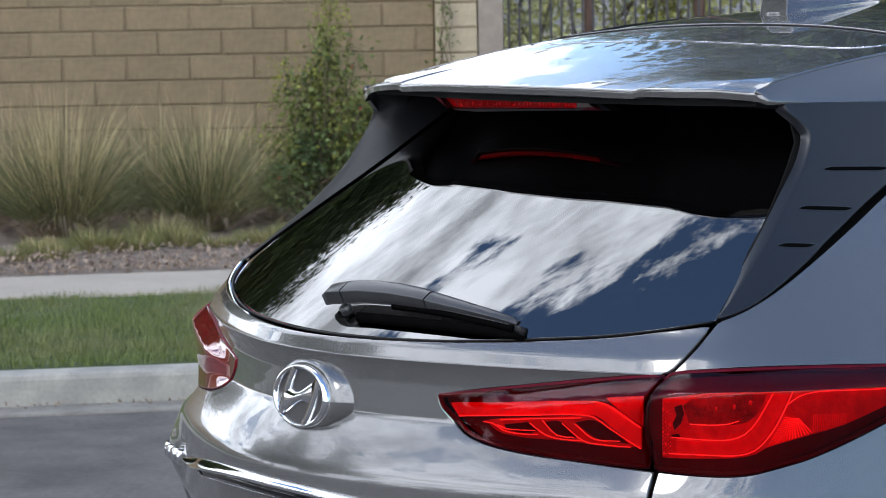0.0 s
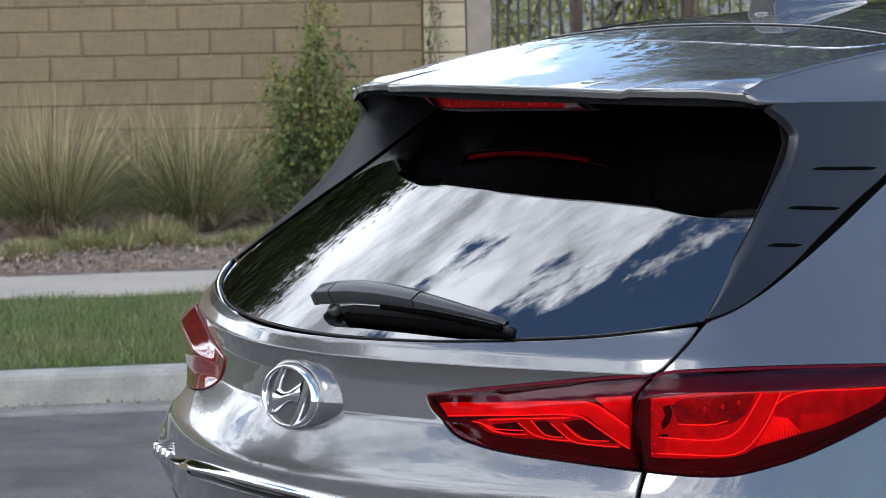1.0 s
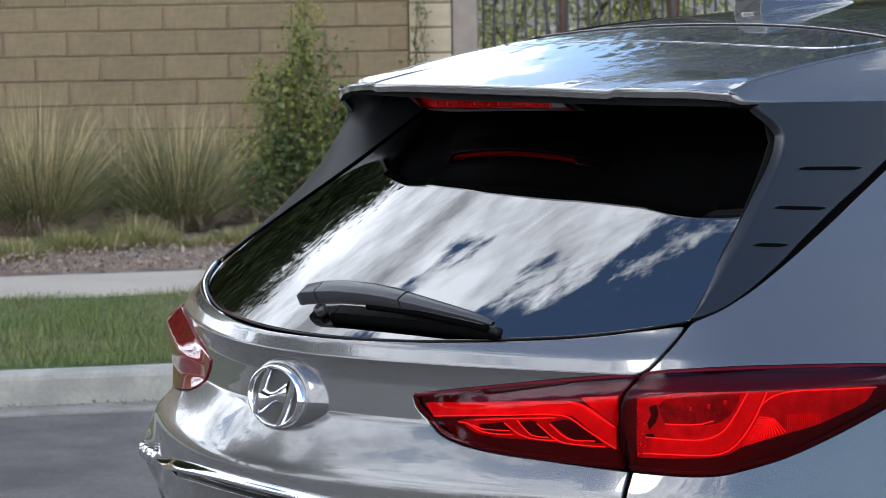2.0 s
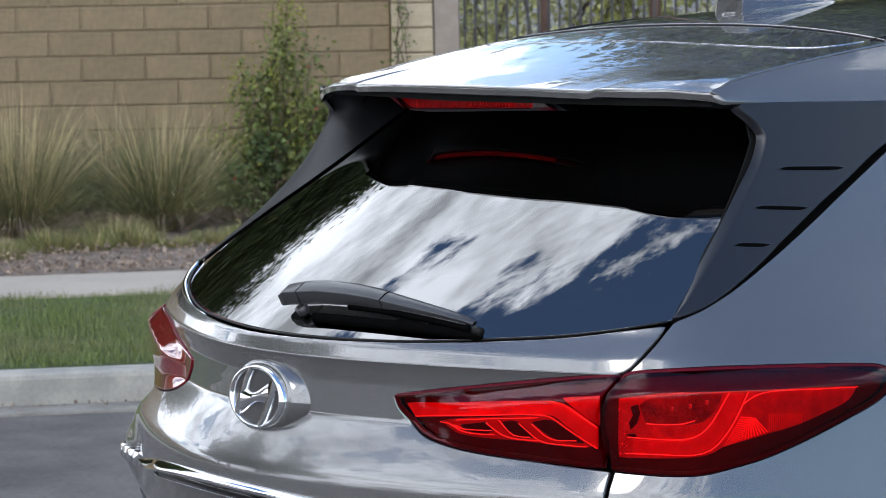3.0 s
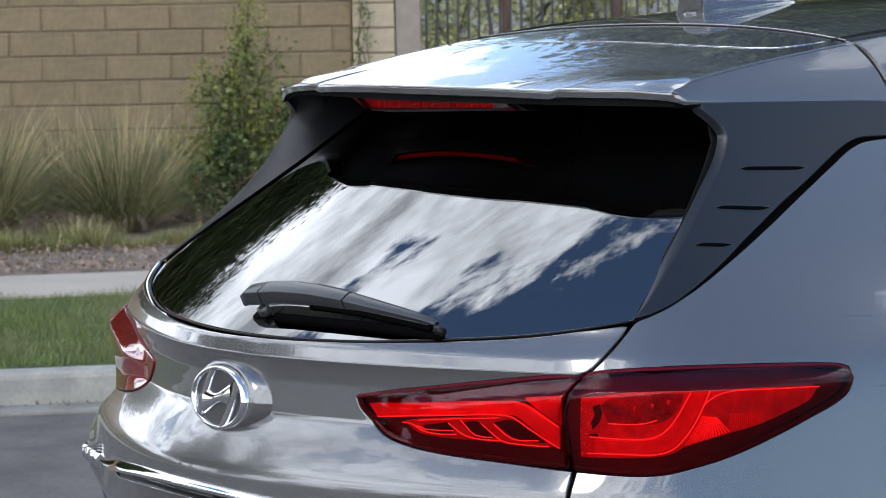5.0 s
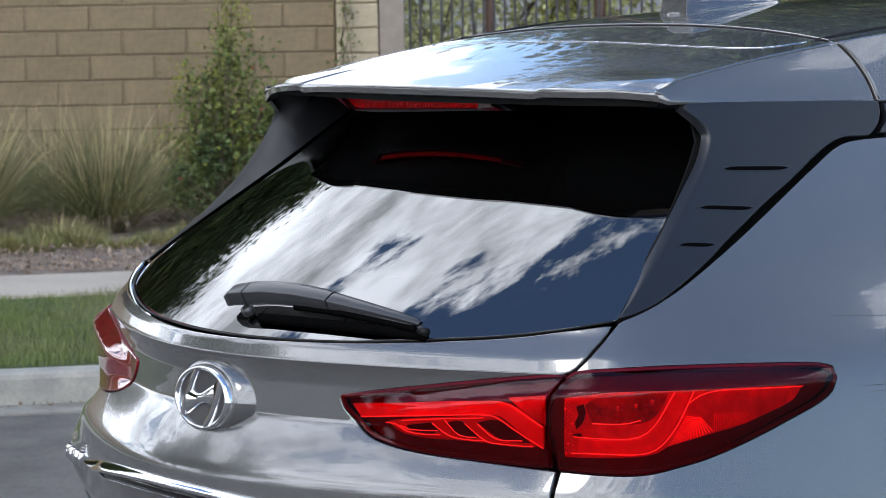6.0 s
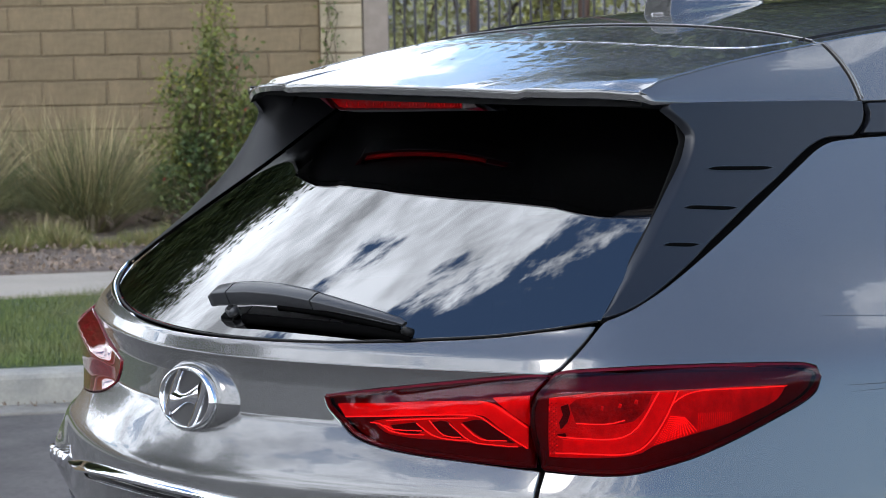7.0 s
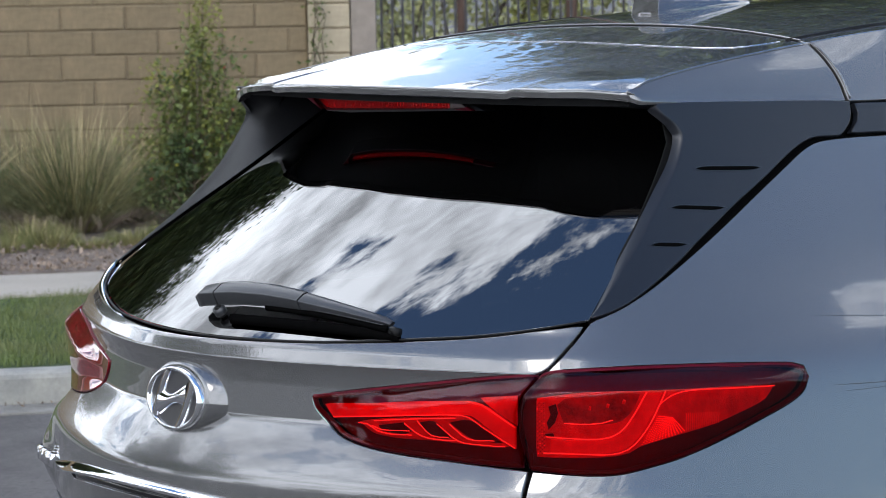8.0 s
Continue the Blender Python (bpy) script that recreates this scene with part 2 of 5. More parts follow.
LENS_FOOT = smooth_table([(.30, .905), (.345, .905), (.375, .872), (.42, .847), (.53, .828), (.76, .816), (.87, .804), (.93, .804), (1.08, .834), (1.21, .873), (1.31, .915), (1.36, .93)], 2400, .014)


def lens_skin(s, z, out=0.0):
    """The tail light's lens: a tilted shelf along its top, then a nearly upright face down to its foot."""
    a = np.abs(s)
    w = ease(.72, 1.02, a)
    foot = np.interp(a, *LENS_FOOT)
    d0, d1 = np.interp(a, *LENS_TOP) - z, z - foot

    def lie(h):
        return (1 - w) * np.interp(h, RZ, RO) + w * np.interp(h, SZ, SO)
    fill = np.where(np.asarray(s) < 0, .82, 1.04) * (1 - .12 * w) * (lie(foot) - lie(z)) + .005 * ease(-.004, .07, d1)
    x = np.maximum(d0 + .003, 0) / .027
    shelf = .5 * (x + 1 - np.sqrt((x - 1) ** 2 + .012))   # straight slope with a tight bend at its foot
    return skin(s, z, out + .004 + fill * ease(.34, .52, a) * shelf)


# ---- builders
def link_mesh(name, verts, faces, mat, parent=None, smooth=True, normals=None, label="", bevel=0.0):
    me = bpy.data.meshes.new(name)
    me.from_pydata([tuple(v) for v in verts], [], [tuple(f) for f in faces])
    me.materials.append(mat)
    me.polygons.foreach_set("use_smooth", [smooth] * len(me.polygons))
    me.update()
    if normals is not None:
        me.normals_split_custom_set_from_vertices([tuple(n) for n in normals])
    ob = new(name, me)
    ob.parent = parent
    if label:
        tagged(ob, label)
    if bevel:
        b = ob.modifiers.new("bevel", "BEVEL")
        b.width, b.segments, b.limit_method, b.angle_limit = bevel, 2, "ANGLE", radians(35)
    return ob


def part(name, bm, mat, parent=None, label="", smooth=False, bevel=0.0):
    me = bpy.data.meshes.new(name)
    bm.normal_update()
    bm.to_mesh(me)
    bm.free()
    me.materials.append(mat)
    me.polygons.foreach_set("use_smooth", [smooth] * len(me.polygons))
    ob = new(name, me)
    ob.parent = parent
    if label:
        tagged(ob, label)
    if bevel:
        b = ob.modifiers.new("bevel", "BEVEL")
        b.width, b.segments, b.limit_method, b.angle_limit = bevel, 2, "ANGLE", radians(35)
    return ob


def box(bm, x0, x1, y0, y1, z0, z1):
    vs = [bm.verts.new(p) for p in ((x0, y0, z0), (x1, y0, z0), (x1, y1, z0), (x0, y1, z0), (x0, y0, z1), (x1, y0, z1), (x1, y1, z1), (x0, y1, z1))]
    for f in ((3, 2, 1, 0), (4, 5, 6, 7), (0, 1, 5, 4), (1, 2, 6, 5), (2, 3, 7, 6), (3, 0, 4, 7)):
        bm.faces.new([vs[i] for i in f])


def curve_points(pts, step, closed=False):
    """Points spaced evenly along a line of straight and gently curved pieces."""
    p = [Vector(q).to_3d() if len(q) == 2 else Vector(q) for q in pts]
    out = []
    n = len(p)
    for i in range(n if closed else n - 1):
        a, b = p[i], p[(i + 1) % n]
        k = max(1, int((b - a).length / step))
        before, after = (p[i - 1] if closed or i else a), (p[(i + 2) % n] if closed or i + 2 < n else b)
        # round only where the line bends gently
        e0, e1, e2 = (a - before), (b - a), (after - b)
        t0 = (b - before) * 0.5 if e0.length > 1e-9 and e0.angle(e1) < radians(48) else e1
        t1 = (after - a) * 0.5 if e2.length > 1e-9 and e2.angle(e1) < radians(48) else e1
        t0, t1 = t0.normalized() * e1.length, t1.normalized() * e1.length
        for j in range(k):
            t = j / k
            h = t * t * (3 - 2 * t)
            out.append(a * (1 - h) + b * h + t0 * (t ** 3 - 2 * t * t + t) + t1 * (t ** 3 - t * t))
    if not closed:
        out.append(p[-1])
    return out


def sheet(name, outline, fn, mat, parent, step=0.02, rim=0.012, lip=0.0015, edge=0.012, label="", flip=False, out=0.0):
    """A panel: an outline in the two measures of a curved surface, filled with a fine net, with rounded and turned-in edges."""
    from mathutils.geometry import delaunay_2d_cdt
    rim_pts = [(q.x, q.y) for q in curve_points(outline, edge, True)]
    area = sum(a[0] * b[1] - a[1] * b[0] for a, b in zip(rim_pts, rim_pts[1:] + rim_pts[:1]))
    if area < 0:
        rim_pts.reverse()
    P = np.array(rim_pts)
    lo, hi = P.min(0), P.max(0)
    gx, gy = np.meshgrid(np.arange(lo[0] + step * .5, hi[0], step), np.arange(lo[1] + step * .5, hi[1], step))
    g = np.stack([gx.ravel(), gy.ravel()], -1)
    # keep net points inside and clear of the edge
    q = np.roll(P, -1, 0)
    inside = np.zeros(len(g), bool)
    near = np.full(len(g), 9.0)
    for a, b in zip(P, q):
        cross = ((a[1] > g[:, 1]) != (b[1] > g[:, 1]))
        with np.errstate(divide="ignore", invalid="ignore"):
            xi = (b[0] - a[0]) * (g[:, 1] - a[1]) / (b[1] - a[1]) + a[0]
        inside ^= cross & (g[:, 0] < xi)
        d = b - a
        t = np.clip(((g - a) @ d) / max(d @ d, 1e-12), 0, 1)
        near = np.minimum(near, np.hypot(*(g - a - t[:, None] * d).T))
    g = g[inside & (near > step * .4)]
    n = len(P)
    pts = [Vector(p) for p in np.concatenate([P, g])]
    vo, _, fo, orig, _, _ = delaunay_2d_cdt(pts, [(i, (i + 1) % n) for i in range(n)], [], 1, 1e-7)
    V = np.array([(v.x, v.y) for v in vo])
    index = {}
    for k, o in enumerate(orig):
        for i in o:
            index[i] = k
    ring = [index[i] for i in range(n)]
    e = 1e-4

    def at(a, b):
        return fn(a, b, out)
    p3 = at(V[:, 0], V[:, 1])
    da, db = at(V[:, 0] + e, V[:, 1]) - at(V[:, 0] - e, V[:, 1]), at(V[:, 0], V[:, 1] + e) - at(V[:, 0], V[:, 1] - e)
    nor = np.cross(da, db)
    nor /= np.linalg.norm(nor, axis=1)[:, None] + 1e-12
    if flip:
        nor = -nor
    faces = []
    for f in fo:
        a, b, c = V[f[0]], V[f[1]], V[f[2]]
        ccw = (b[0] - a[0]) * (c[1] - a[1]) - (b[1] - a[1]) * (c[0] - a[0]) > 0
        faces.append(tuple(f) if ccw != flip else tuple(f[::-1]))
    verts, norms = list(p3), list(nor)
    R = p3[ring]
    tang = np.roll(R, -1, 0) - np.roll(R, 1, 0)
    rn = nor[ring]
    side = np.cross(tang, rn)
    side /= np.linalg.norm(side, axis=1)[:, None] + 1e-12
    if flip:
        side = -side
    base = len(verts)
    rings = [(lip * .7, lip * .3, .75), (lip, lip, .0), (lip, rim, -.0)]
    for o, d, mixn in rings:
        verts += list(R + side * o - rn * d)
        nn = side + rn * mixn
        norms += list(nn / np.linalg.norm(nn, axis=1)[:, None])
    loops = [ring] + [[base + k * n + i for i in range(n)] for k in range(len(rings))]
    for l0, l1 in zip(loops, loops[1:]):
        for i in range(n):
            j = (i + 1) % n
            quad = (l0[j], l0[i], l1[i], l1[j])
            faces.append(quad if not flip else quad[::-1])
    return link_mesh(name, verts, faces, mat, parent, True, norms, label)


def mirrored(outline):
    return [(-a, b) for a, b in reversed(outline)]


def tube(name, pts, radius, mat, parent, sides=8, label="", flat=1.0, taper=None):
    """A round bar along a line."""
    pts = [Vector(p) for p in pts]
    verts, faces = [], []
    up = Vector((0, 0, 1))
    for i, p in enumerate(pts):
        d = (pts[min(i + 1, len(pts) - 1)] - pts[max(i - 1, 0)]).normalized()
        a = d.cross(up)
        a = a.normalized() if a.length > 1e-4 else Vector((1, 0, 0))
        b = a.cross(d)
        r = radius * (taper[i] if taper else 1)
        for k in range(sides):
            t = 2 * math.pi * k / sides
            verts.append(p + a * (r * math.cos(t)) + b * (r * flat * math.sin(t)))
    for i in range(len(pts) - 1):
        for k in range(sides):
            l = (k + 1) % sides
            faces.append((i * sides + k, i * sides + l, (i + 1) * sides + l, (i + 1) * sides + k))
    faces.append(tuple(range(sides))[::-1])
    faces.append(tuple((len(pts) - 1) * sides + k for k in range(sides)))
    return link_mesh(name, verts, faces, mat, parent, True, None, label)


def loft(name, curves, mat, parent, label="", flip=False):
    """A smooth skin over a row of lines with the same number of points."""
    n = len(curves[0])
    verts = [Vector(p) for c in curves for p in c]
    faces = []
    for i in range(len(curves) - 1):
        for k in range(n - 1):
            f = (i * n + k, i * n + k + 1, (i + 1) * n + k + 1, (i + 1) * n + k)
            faces.append(f[::-1] if flip else f)
    return link_mesh(name, verts, faces, mat, parent, True, None, label)


def empty(name, m, label, category, group=""):
    ob = new(name)
    ob.empty_display_size = 0.1
    ob.matrix_basis = m
    return tagged(ob, label, category, group)


# ---- setting: road, kerb, lawn, path, bed and wall; the kerb and path run 12 degrees off the wall
ASPHALT = material("worn_asphalt", (0.122, 0.110, 0.101), 0.85, var=0.32, scale=42, bump=0.002, bump_scale=300, second=(0.068, 0.062, 0.057), second_scale=2.6)
CONCRETE = material("kerb_concrete", (0.385, 0.365, 0.315), 0.85, var=0.16, scale=55, bump=0.0012, bump_scale=220, second=(0.285, 0.275, 0.245), second_scale=6)
PATHWAY = material("path_concrete", (0.42, 0.372, 0.305), 0.85, var=0.10, scale=40, bump=0.001, bump_scale=200, second=(0.375, 0.332, 0.272), second_scale=2.2)
SOIL = material("bark_mulch", (0.165, 0.122, 0.095), 0.95, var=0.45, scale=45, bump=0.02, bump_scale=60, second=(0.25, 0.20, 0.16), second_scale=9)
TURF = material("turf_base", (0.045, 0.075, 0.022), 0.95, var=0.4, scale=30, bump=0.01, bump_scale=90, second=(0.08, 0.10, 0.035), second_scale=1.5)
BLOCK = material("tan_block", (0.222, 0.166, 0.096), 0.9, var=0.20, scale=24, bump=0.003, bump_scale=70, second=(0.172, 0.133, 0.078), second_scale=3.5, random_value=0.06)
GUTTER = material("gutter_concrete", (0.27, 0.255, 0.225), 0.9, var=0.22, scale=30, bump=0.0015, bump_scale=200, second=(0.20, 0.185, 0.16), second_scale=5)
MORTAR = material("mortar", (0.195, 0.148, 0.093), 0.95, var=0.2, scale=60, bump=0.002, bump_scale=150)
PALE_BLOCK = material("pale_block", (0.42, 0.35, 0.24), 0.9, var=0.12, scale=24, bump=0.003, bump_scale=70, random_value=0.05)
POST = material("grey_brown_post", (0.27, 0.225, 0.185), 0.8, var=0.18, scale=14, bump=0.001, bump_scale=90)
IRON = material("dark_iron", (0.030, 0.028, 0.028), 0.5, var=0.2, scale=30)

AWAY = pose(-2.2, 10.75, 0, 0, 0, 11)   # along the kerb, its foot on the line


def strip(name, y0, y1, z0, z1, mat, label, bevel=0.0, x0=-60, x1=60, rough=0.0, seed=1):
    bm = bmesh.new()
    if rough:
        nx, ny = int((x1 - x0) / .12), max(2, int((y1 - y0) / .1))
        grid = []
        for i in range(nx + 1):
            row = []
            for j in range(ny + 1):
                x, y = x0 + (x1 - x0) * i / nx, y0 + (y1 - y0) * j / ny
                z = z0 + (z1 - z0) * j / ny + rough * noise.fractal(Vector((x * 2.2, y * 2.2, seed)), 1, 2, 4)
                row.append(bm.verts.new((x, y, z)))
            grid.append(row)
        for i in range(nx):
            for j in range(ny):
                bm.faces.new((grid[i][j], grid[i + 1][j], grid[i + 1][j + 1], grid[i][j + 1]))
    else:
        box(bm, x0, x1, y0, y1, z0, z1)
    ob = part(name, bm, mat, None, "", bool(rough), bevel)
    ob.matrix_basis = AWAY
    return tagged(ob, label, name.split("_")[0], "", "structure")


bm = bmesh.new()
vs = [bm.verts.new(p) for p in ((-900, -900, 0), (900, -900, 0), (900, 900, 0), (-900, 900, 0))]
bm.faces.new(vs)
tagged(part("ground", bm, ASPHALT), "worn dark grey asphalt road surface", "road", "", "structure")

strip("gutter", -0.20, 0.0, -0.05, 0.012, GUTTER, "smooth pale concrete gutter apron beside the road", 0.006)
strip("kerb", 0.0, 0.17, -0.05, 0.135, CONCRETE, "grey concrete kerb with rounded top edge", 0.025)
strip("lawn", 0.17, 2.50, 0.125, 0.150, TURF, "mown green grass strip between kerb and path", 0, -8, 12, 0.008, 3)
strip("pavement", 2.50, 3.42, 0.0, 0.165, PATHWAY, "pale concrete footpath along the planted bed", 0.008)
strip("bed", 3.42, 9.0, 0.150, 0.16, SOIL, "brown bark mulch planting bed along the wall", 0, -9, 12, 0.03, 5)
bm = bmesh.new()
box(bm, -60, 60, 3.42, 60, -0.05, 0.10)
ob = part("verge", bm, SOIL)
ob.matrix_basis = AWAY
tagged(ob, "bare brown earth behind the path", "ground", "", "structure")
WALL_Y, COURSE, LONG = 17.85, 0.1570, 0.4085
# path slab joints
for k in range(-4, 5):
    bm = bmesh.new()
    box(bm, k * 1.22 - .075, k * 1.22 - .065, 2.505, 3.415, 0.162, 0.1665)
    ob = part("pavement_joint", bm, MORTAR)
    ob.matrix_basis = AWAY
    tagged(ob, "dark tooled joint across the concrete footpath", "joint", "path joints", "structure")


# ---- plants
def leaf_material(name, base, second, var=0.35, rough=0.5, scale=3.0):
    m = material(name, base, rough, var=0.15, scale=4, second=second, second_scale=scale, island=var, spec=0.3)
    return m


GRASS = leaf_material("lawn_blades", (0.118, 0.160, 0.042), (0.165, 0.175, 0.070), 0.35, scale=1.3)
STRAW = leaf_material("straw_blades", (0.48, 0.39, 0.215), (0.30, 0.25, 0.13), 0.6)
SAGE = leaf_material("grey_green_blades", (0.098, 0.112, 0.043), (0.19, 0.176, 0.078), 0.65)
TUFT = leaf_material("short_green_blades", (0.13, 0.145, 0.042), (0.23, 0.205, 0.085), 0.45)
SHRUB = leaf_material("shrub_leaves", (0.062, 0.092, 0.032), (0.14, 0.165, 0.042), 0.5, 0.42)
SHRUB_TOP = leaf_material("young_shrub_leaves", (0.24, 0.24, 0.045), (0.15, 0.17, 0.045), 0.35, 0.42)
# paler leaves: the sunlight on them is put into this colour
SUNLIT = leaf_material("sunlight_tinted_foliage", (0.42, 0.42, 0.19), (0.30, 0.31, 0.13), 0.35, 0.5)
TREE_LEAF = leaf_material("tree_leaves", (0.050, 0.072, 0.026), (0.085, 0.105, 0.035), 0.45, 0.45, 0.5)
BARK = material("rough_bark", (0.085, 0.065, 0.05), 0.95, var=0.35, scale=12, bump=0.015, bump_scale=25)
TWIG = material("twig", (0.12, 0.09, 0.06), 0.9, var=0.3, scale=30)
LITTER = leaf_material("leaf_litter", (0.32, 0.24, 0.18), (0.20, 0.15, 0.11), 0.4)


def blades(name, roots, mat, parent=None, label=""):
    """Thin bent blades: (x, y, z, lean x, lean y, length, width, droop)."""
    rng = random.Random(name + str(len(roots)))
    verts, faces = [], []
    for x, y, z, lx, ly, length, width, droop in roots:
        a = rng.uniform(0, math.pi)
        wx, wy = math.cos(a) * width / 2, math.sin(a) * width / 2 * .6
        b = len(verts)
        px, py, pz = x, y, z
        segs = 4 if length > .2 else 2
        dx, dy, dz = lx, ly, 1.0
        for k in range(segs):
            t = 1 - k / segs
            verts += [(px - wx * (t * .6 + .4), py - wy * (t * .6 + .4), pz), (px + wx * (t * .6 + .4), py + wy * (t * .6 + .4), pz)]
            n = math.sqrt(dx * dx + dy * dy + dz * dz)
            st = length / segs
            px, py, pz = px + dx / n * st, py + dy / n * st, pz + dz / n * st
            dz -= droop * (1 + k)
            dx, dy = dx * (1 + droop * .35), dy * (1 + droop * .35)
        verts.append((px, py, pz))
        for k in range(segs - 1):
            faces.append((b + 2 * k, b + 2 * k + 1, b + 2 * k + 3, b + 2 * k + 2))
        faces.append((b + 2 * segs - 2, b + 2 * segs - 1, b + 2 * segs))
    return link_mesh(name, verts, faces, mat, parent, False, None, label)


def grass_lawn():
    rng = random.Random(4)
    roots = []
    for _ in range(52000):
        x, y = rng.uniform(-1.5, 3.2), rng.uniform(0.165, 2.53)
        tall = rng.uniform(.025, .055) * (1 + .5 * noise.noise(Vector((x * 3, y * 3, 1))))
        if y > 2.44 or y < .22:
            tall *= 1.25
        roots.append((x, y, .135, rng.gauss(0, .35), rng.gauss(0, .35), tall, rng.uniform(.003, .006), rng.uniform(0, .4)))
    ob = blades("grass", roots, GRASS)
    ob.matrix_basis = AWAY
    tagged(ob, "short green lawn grass with paler dry patches", "grass", "", "stuff")


def grass_clump(name, x, y, z, radius, tall, count, seed, label, straw=.35, group="ornamental grasses"):
    rng = random.Random(seed)
    ob = empty(name, pose(x, y, z), label, "ornamental grass", group)
    green, dry, skirt = [], [], []
    for i in range(count):
        a, r = rng.uniform(0, 2 * math.pi), radius * .36 * math.sqrt(rng.random())
        b = a + rng.gauss(0, .45)
        if rng.random() < straw * .55:
            lean = abs(rng.gauss(0, .55))
            dry.append((r * math.cos(a) * .8, r * math.sin(a) * .6, 0, lean * math.cos(b), lean * math.sin(b), tall * rng.uniform(.75, 1.12), rng.uniform(.002, .006), rng.uniform(.01, .11)))
        else:
            lean = rng.uniform(.1, 1.5)
            green.append((r * math.cos(a), r * math.sin(a) * .8, 0, lean * math.cos(b), lean * math.sin(b), tall * rng.uniform(.55, 1.0), rng.uniform(.002, .006), rng.uniform(.06, .20) * (.5 + lean)))
    for i in range(count // 5):
        a, r = rng.uniform(0, 2 * math.pi), radius * .5 * math.sqrt(rng.random())
        skirt.append((r * math.cos(a), r * math.sin(a), 0, 1.2 * math.cos(a), 1.2 * math.sin(a), tall * rng.uniform(.3, .6), .005, rng.uniform(.2, .5)))
    blades("foliage", green, SAGE, ob, "grey-green arching blades")
    blades("dry_growth", dry, STRAW, ob, "straw-coloured upright stalks")
    if tall > .3:
        blades("skirt", skirt, LITTER, ob, "dead brown drooping blades")
    return ob


def leaves(name, spots, size, mat, parent=None, label="", seed=1, stretch=1.7):
    """Small pointed leaves, folded along the middle, one at each spot."""
    rng = random.Random(seed)
    verts, faces = [], []
    for x, y, z, s in spots:
        L = size * s * rng.uniform(.7, 1.3)
        d = Vector((rng.gauss(0, 1), rng.gauss(0, 1), rng.gauss(.2, .8))).normalized()
        w = d.cross(Vector((rng.gauss(0, 1), rng.gauss(0, 1), rng.gauss(0, 1)))).normalized()
        n = d.cross(w)
        c = Vector((x, y, z))
        b = len(verts)
        verts += [c, c + d * L * .5 + w * L / stretch * .5 + n * L * .12, c + d * L, c + d * L * .5 - w * L / stretch * .5 + n * L * .12]
        faces += [(b, b + 1, b + 2), (b, b + 2, b + 3)]
    return link_mesh(name, verts, faces, mat, parent, False, None, label)


def shrub():
    """A tall, loose shrub: a broad base and one leader up the wall."""
    rng = random.Random(21)
    ob = empty("shrub", pose(-1.51, 17.0, .16), "loose dark green shrub with a tall yellow-green leader against the wall", "shrub")
    spots, top = [], []
    limbs = []
    for k in range(46):
        a = rng.uniform(0, 2 * math.pi)
        h = .08 + .92 * (k / 45) ** .9
        r = (.60 - .44 * h) * rng.uniform(.45, 1.12)
        end = Vector((r * math.cos(a) + .05 + .04 * h, r * math.sin(a) * .55, h + .04 * rng.gauss(0, 1)))
        limbs.append([Vector((0, 0, .25 * h)), end * .5 + Vector((rng.gauss(0, .03), rng.gauss(0, .03), .06)), end])
        dense = rng.uniform(.55, 1.3)
        for j in range(int((250 - 130 * h) * dense)):
            t = 1.12 - .8 * rng.random() ** 1.5
            p = Vector((0, 0, .25 * h)).lerp(end, t) + Vector((rng.gauss(0, .040), rng.gauss(0, .04), rng.gauss(0, .042)))
            spots.append((p.x, p.y, max(.02, p.z), rng.uniform(.5, 1.3)))
    for cx, cz, ln in ((.10, .75, 1.05), (.04, .8, .6), (-.20, .66, .52), (.24, .6, .4), (-.30, .42, .34)):
        pts = [Vector((cx * (k / 8) ** .5 + rng.gauss(0, .012), rng.gauss(0, .02), cz * .2 + (cz * .8 + ln - .2) * k / 8)) for k in range(9)]
        limbs.append(pts)
        for p0, p1 in zip(pts[2:], pts[3:]):
            for j in range(180 if ln > 1 else 70):
                q = p0.lerp(p1, rng.random()) + Vector((rng.gauss(0, .024), 0, 0)) + Vector((rng.choice((-1, 1)) * abs(rng.gauss(0, .07)) * (1.25 - (p0.z / 1.9)), rng.gauss(0, .05), rng.gauss(.01, .03)))
                top.append((q.x, q.y, q.z, rng.uniform(.6, 1.25)))
    leaves("crown", spots, .034, SHRUB, ob, "", 5)
    leaves("young_growth", top, .030, SHRUB_TOP, ob, "yellow-green young leaves", 6)
    for pts in limbs:
        tube("stem", pts, .006, TWIG, ob, 5, taper=[1.6 - 1.2 * i / (len(pts) - 1) for i in range(len(pts))])
    red = material("red_leaf", (0.28, 0.035, 0.02), 0.5, var=.2)
    for p in spots[::700]:
        leaves("red_leaf", [(p[0], p[1] - .05, p[2], 1)], .035, red, ob, "dull red dying leaf", 7)
    return ob


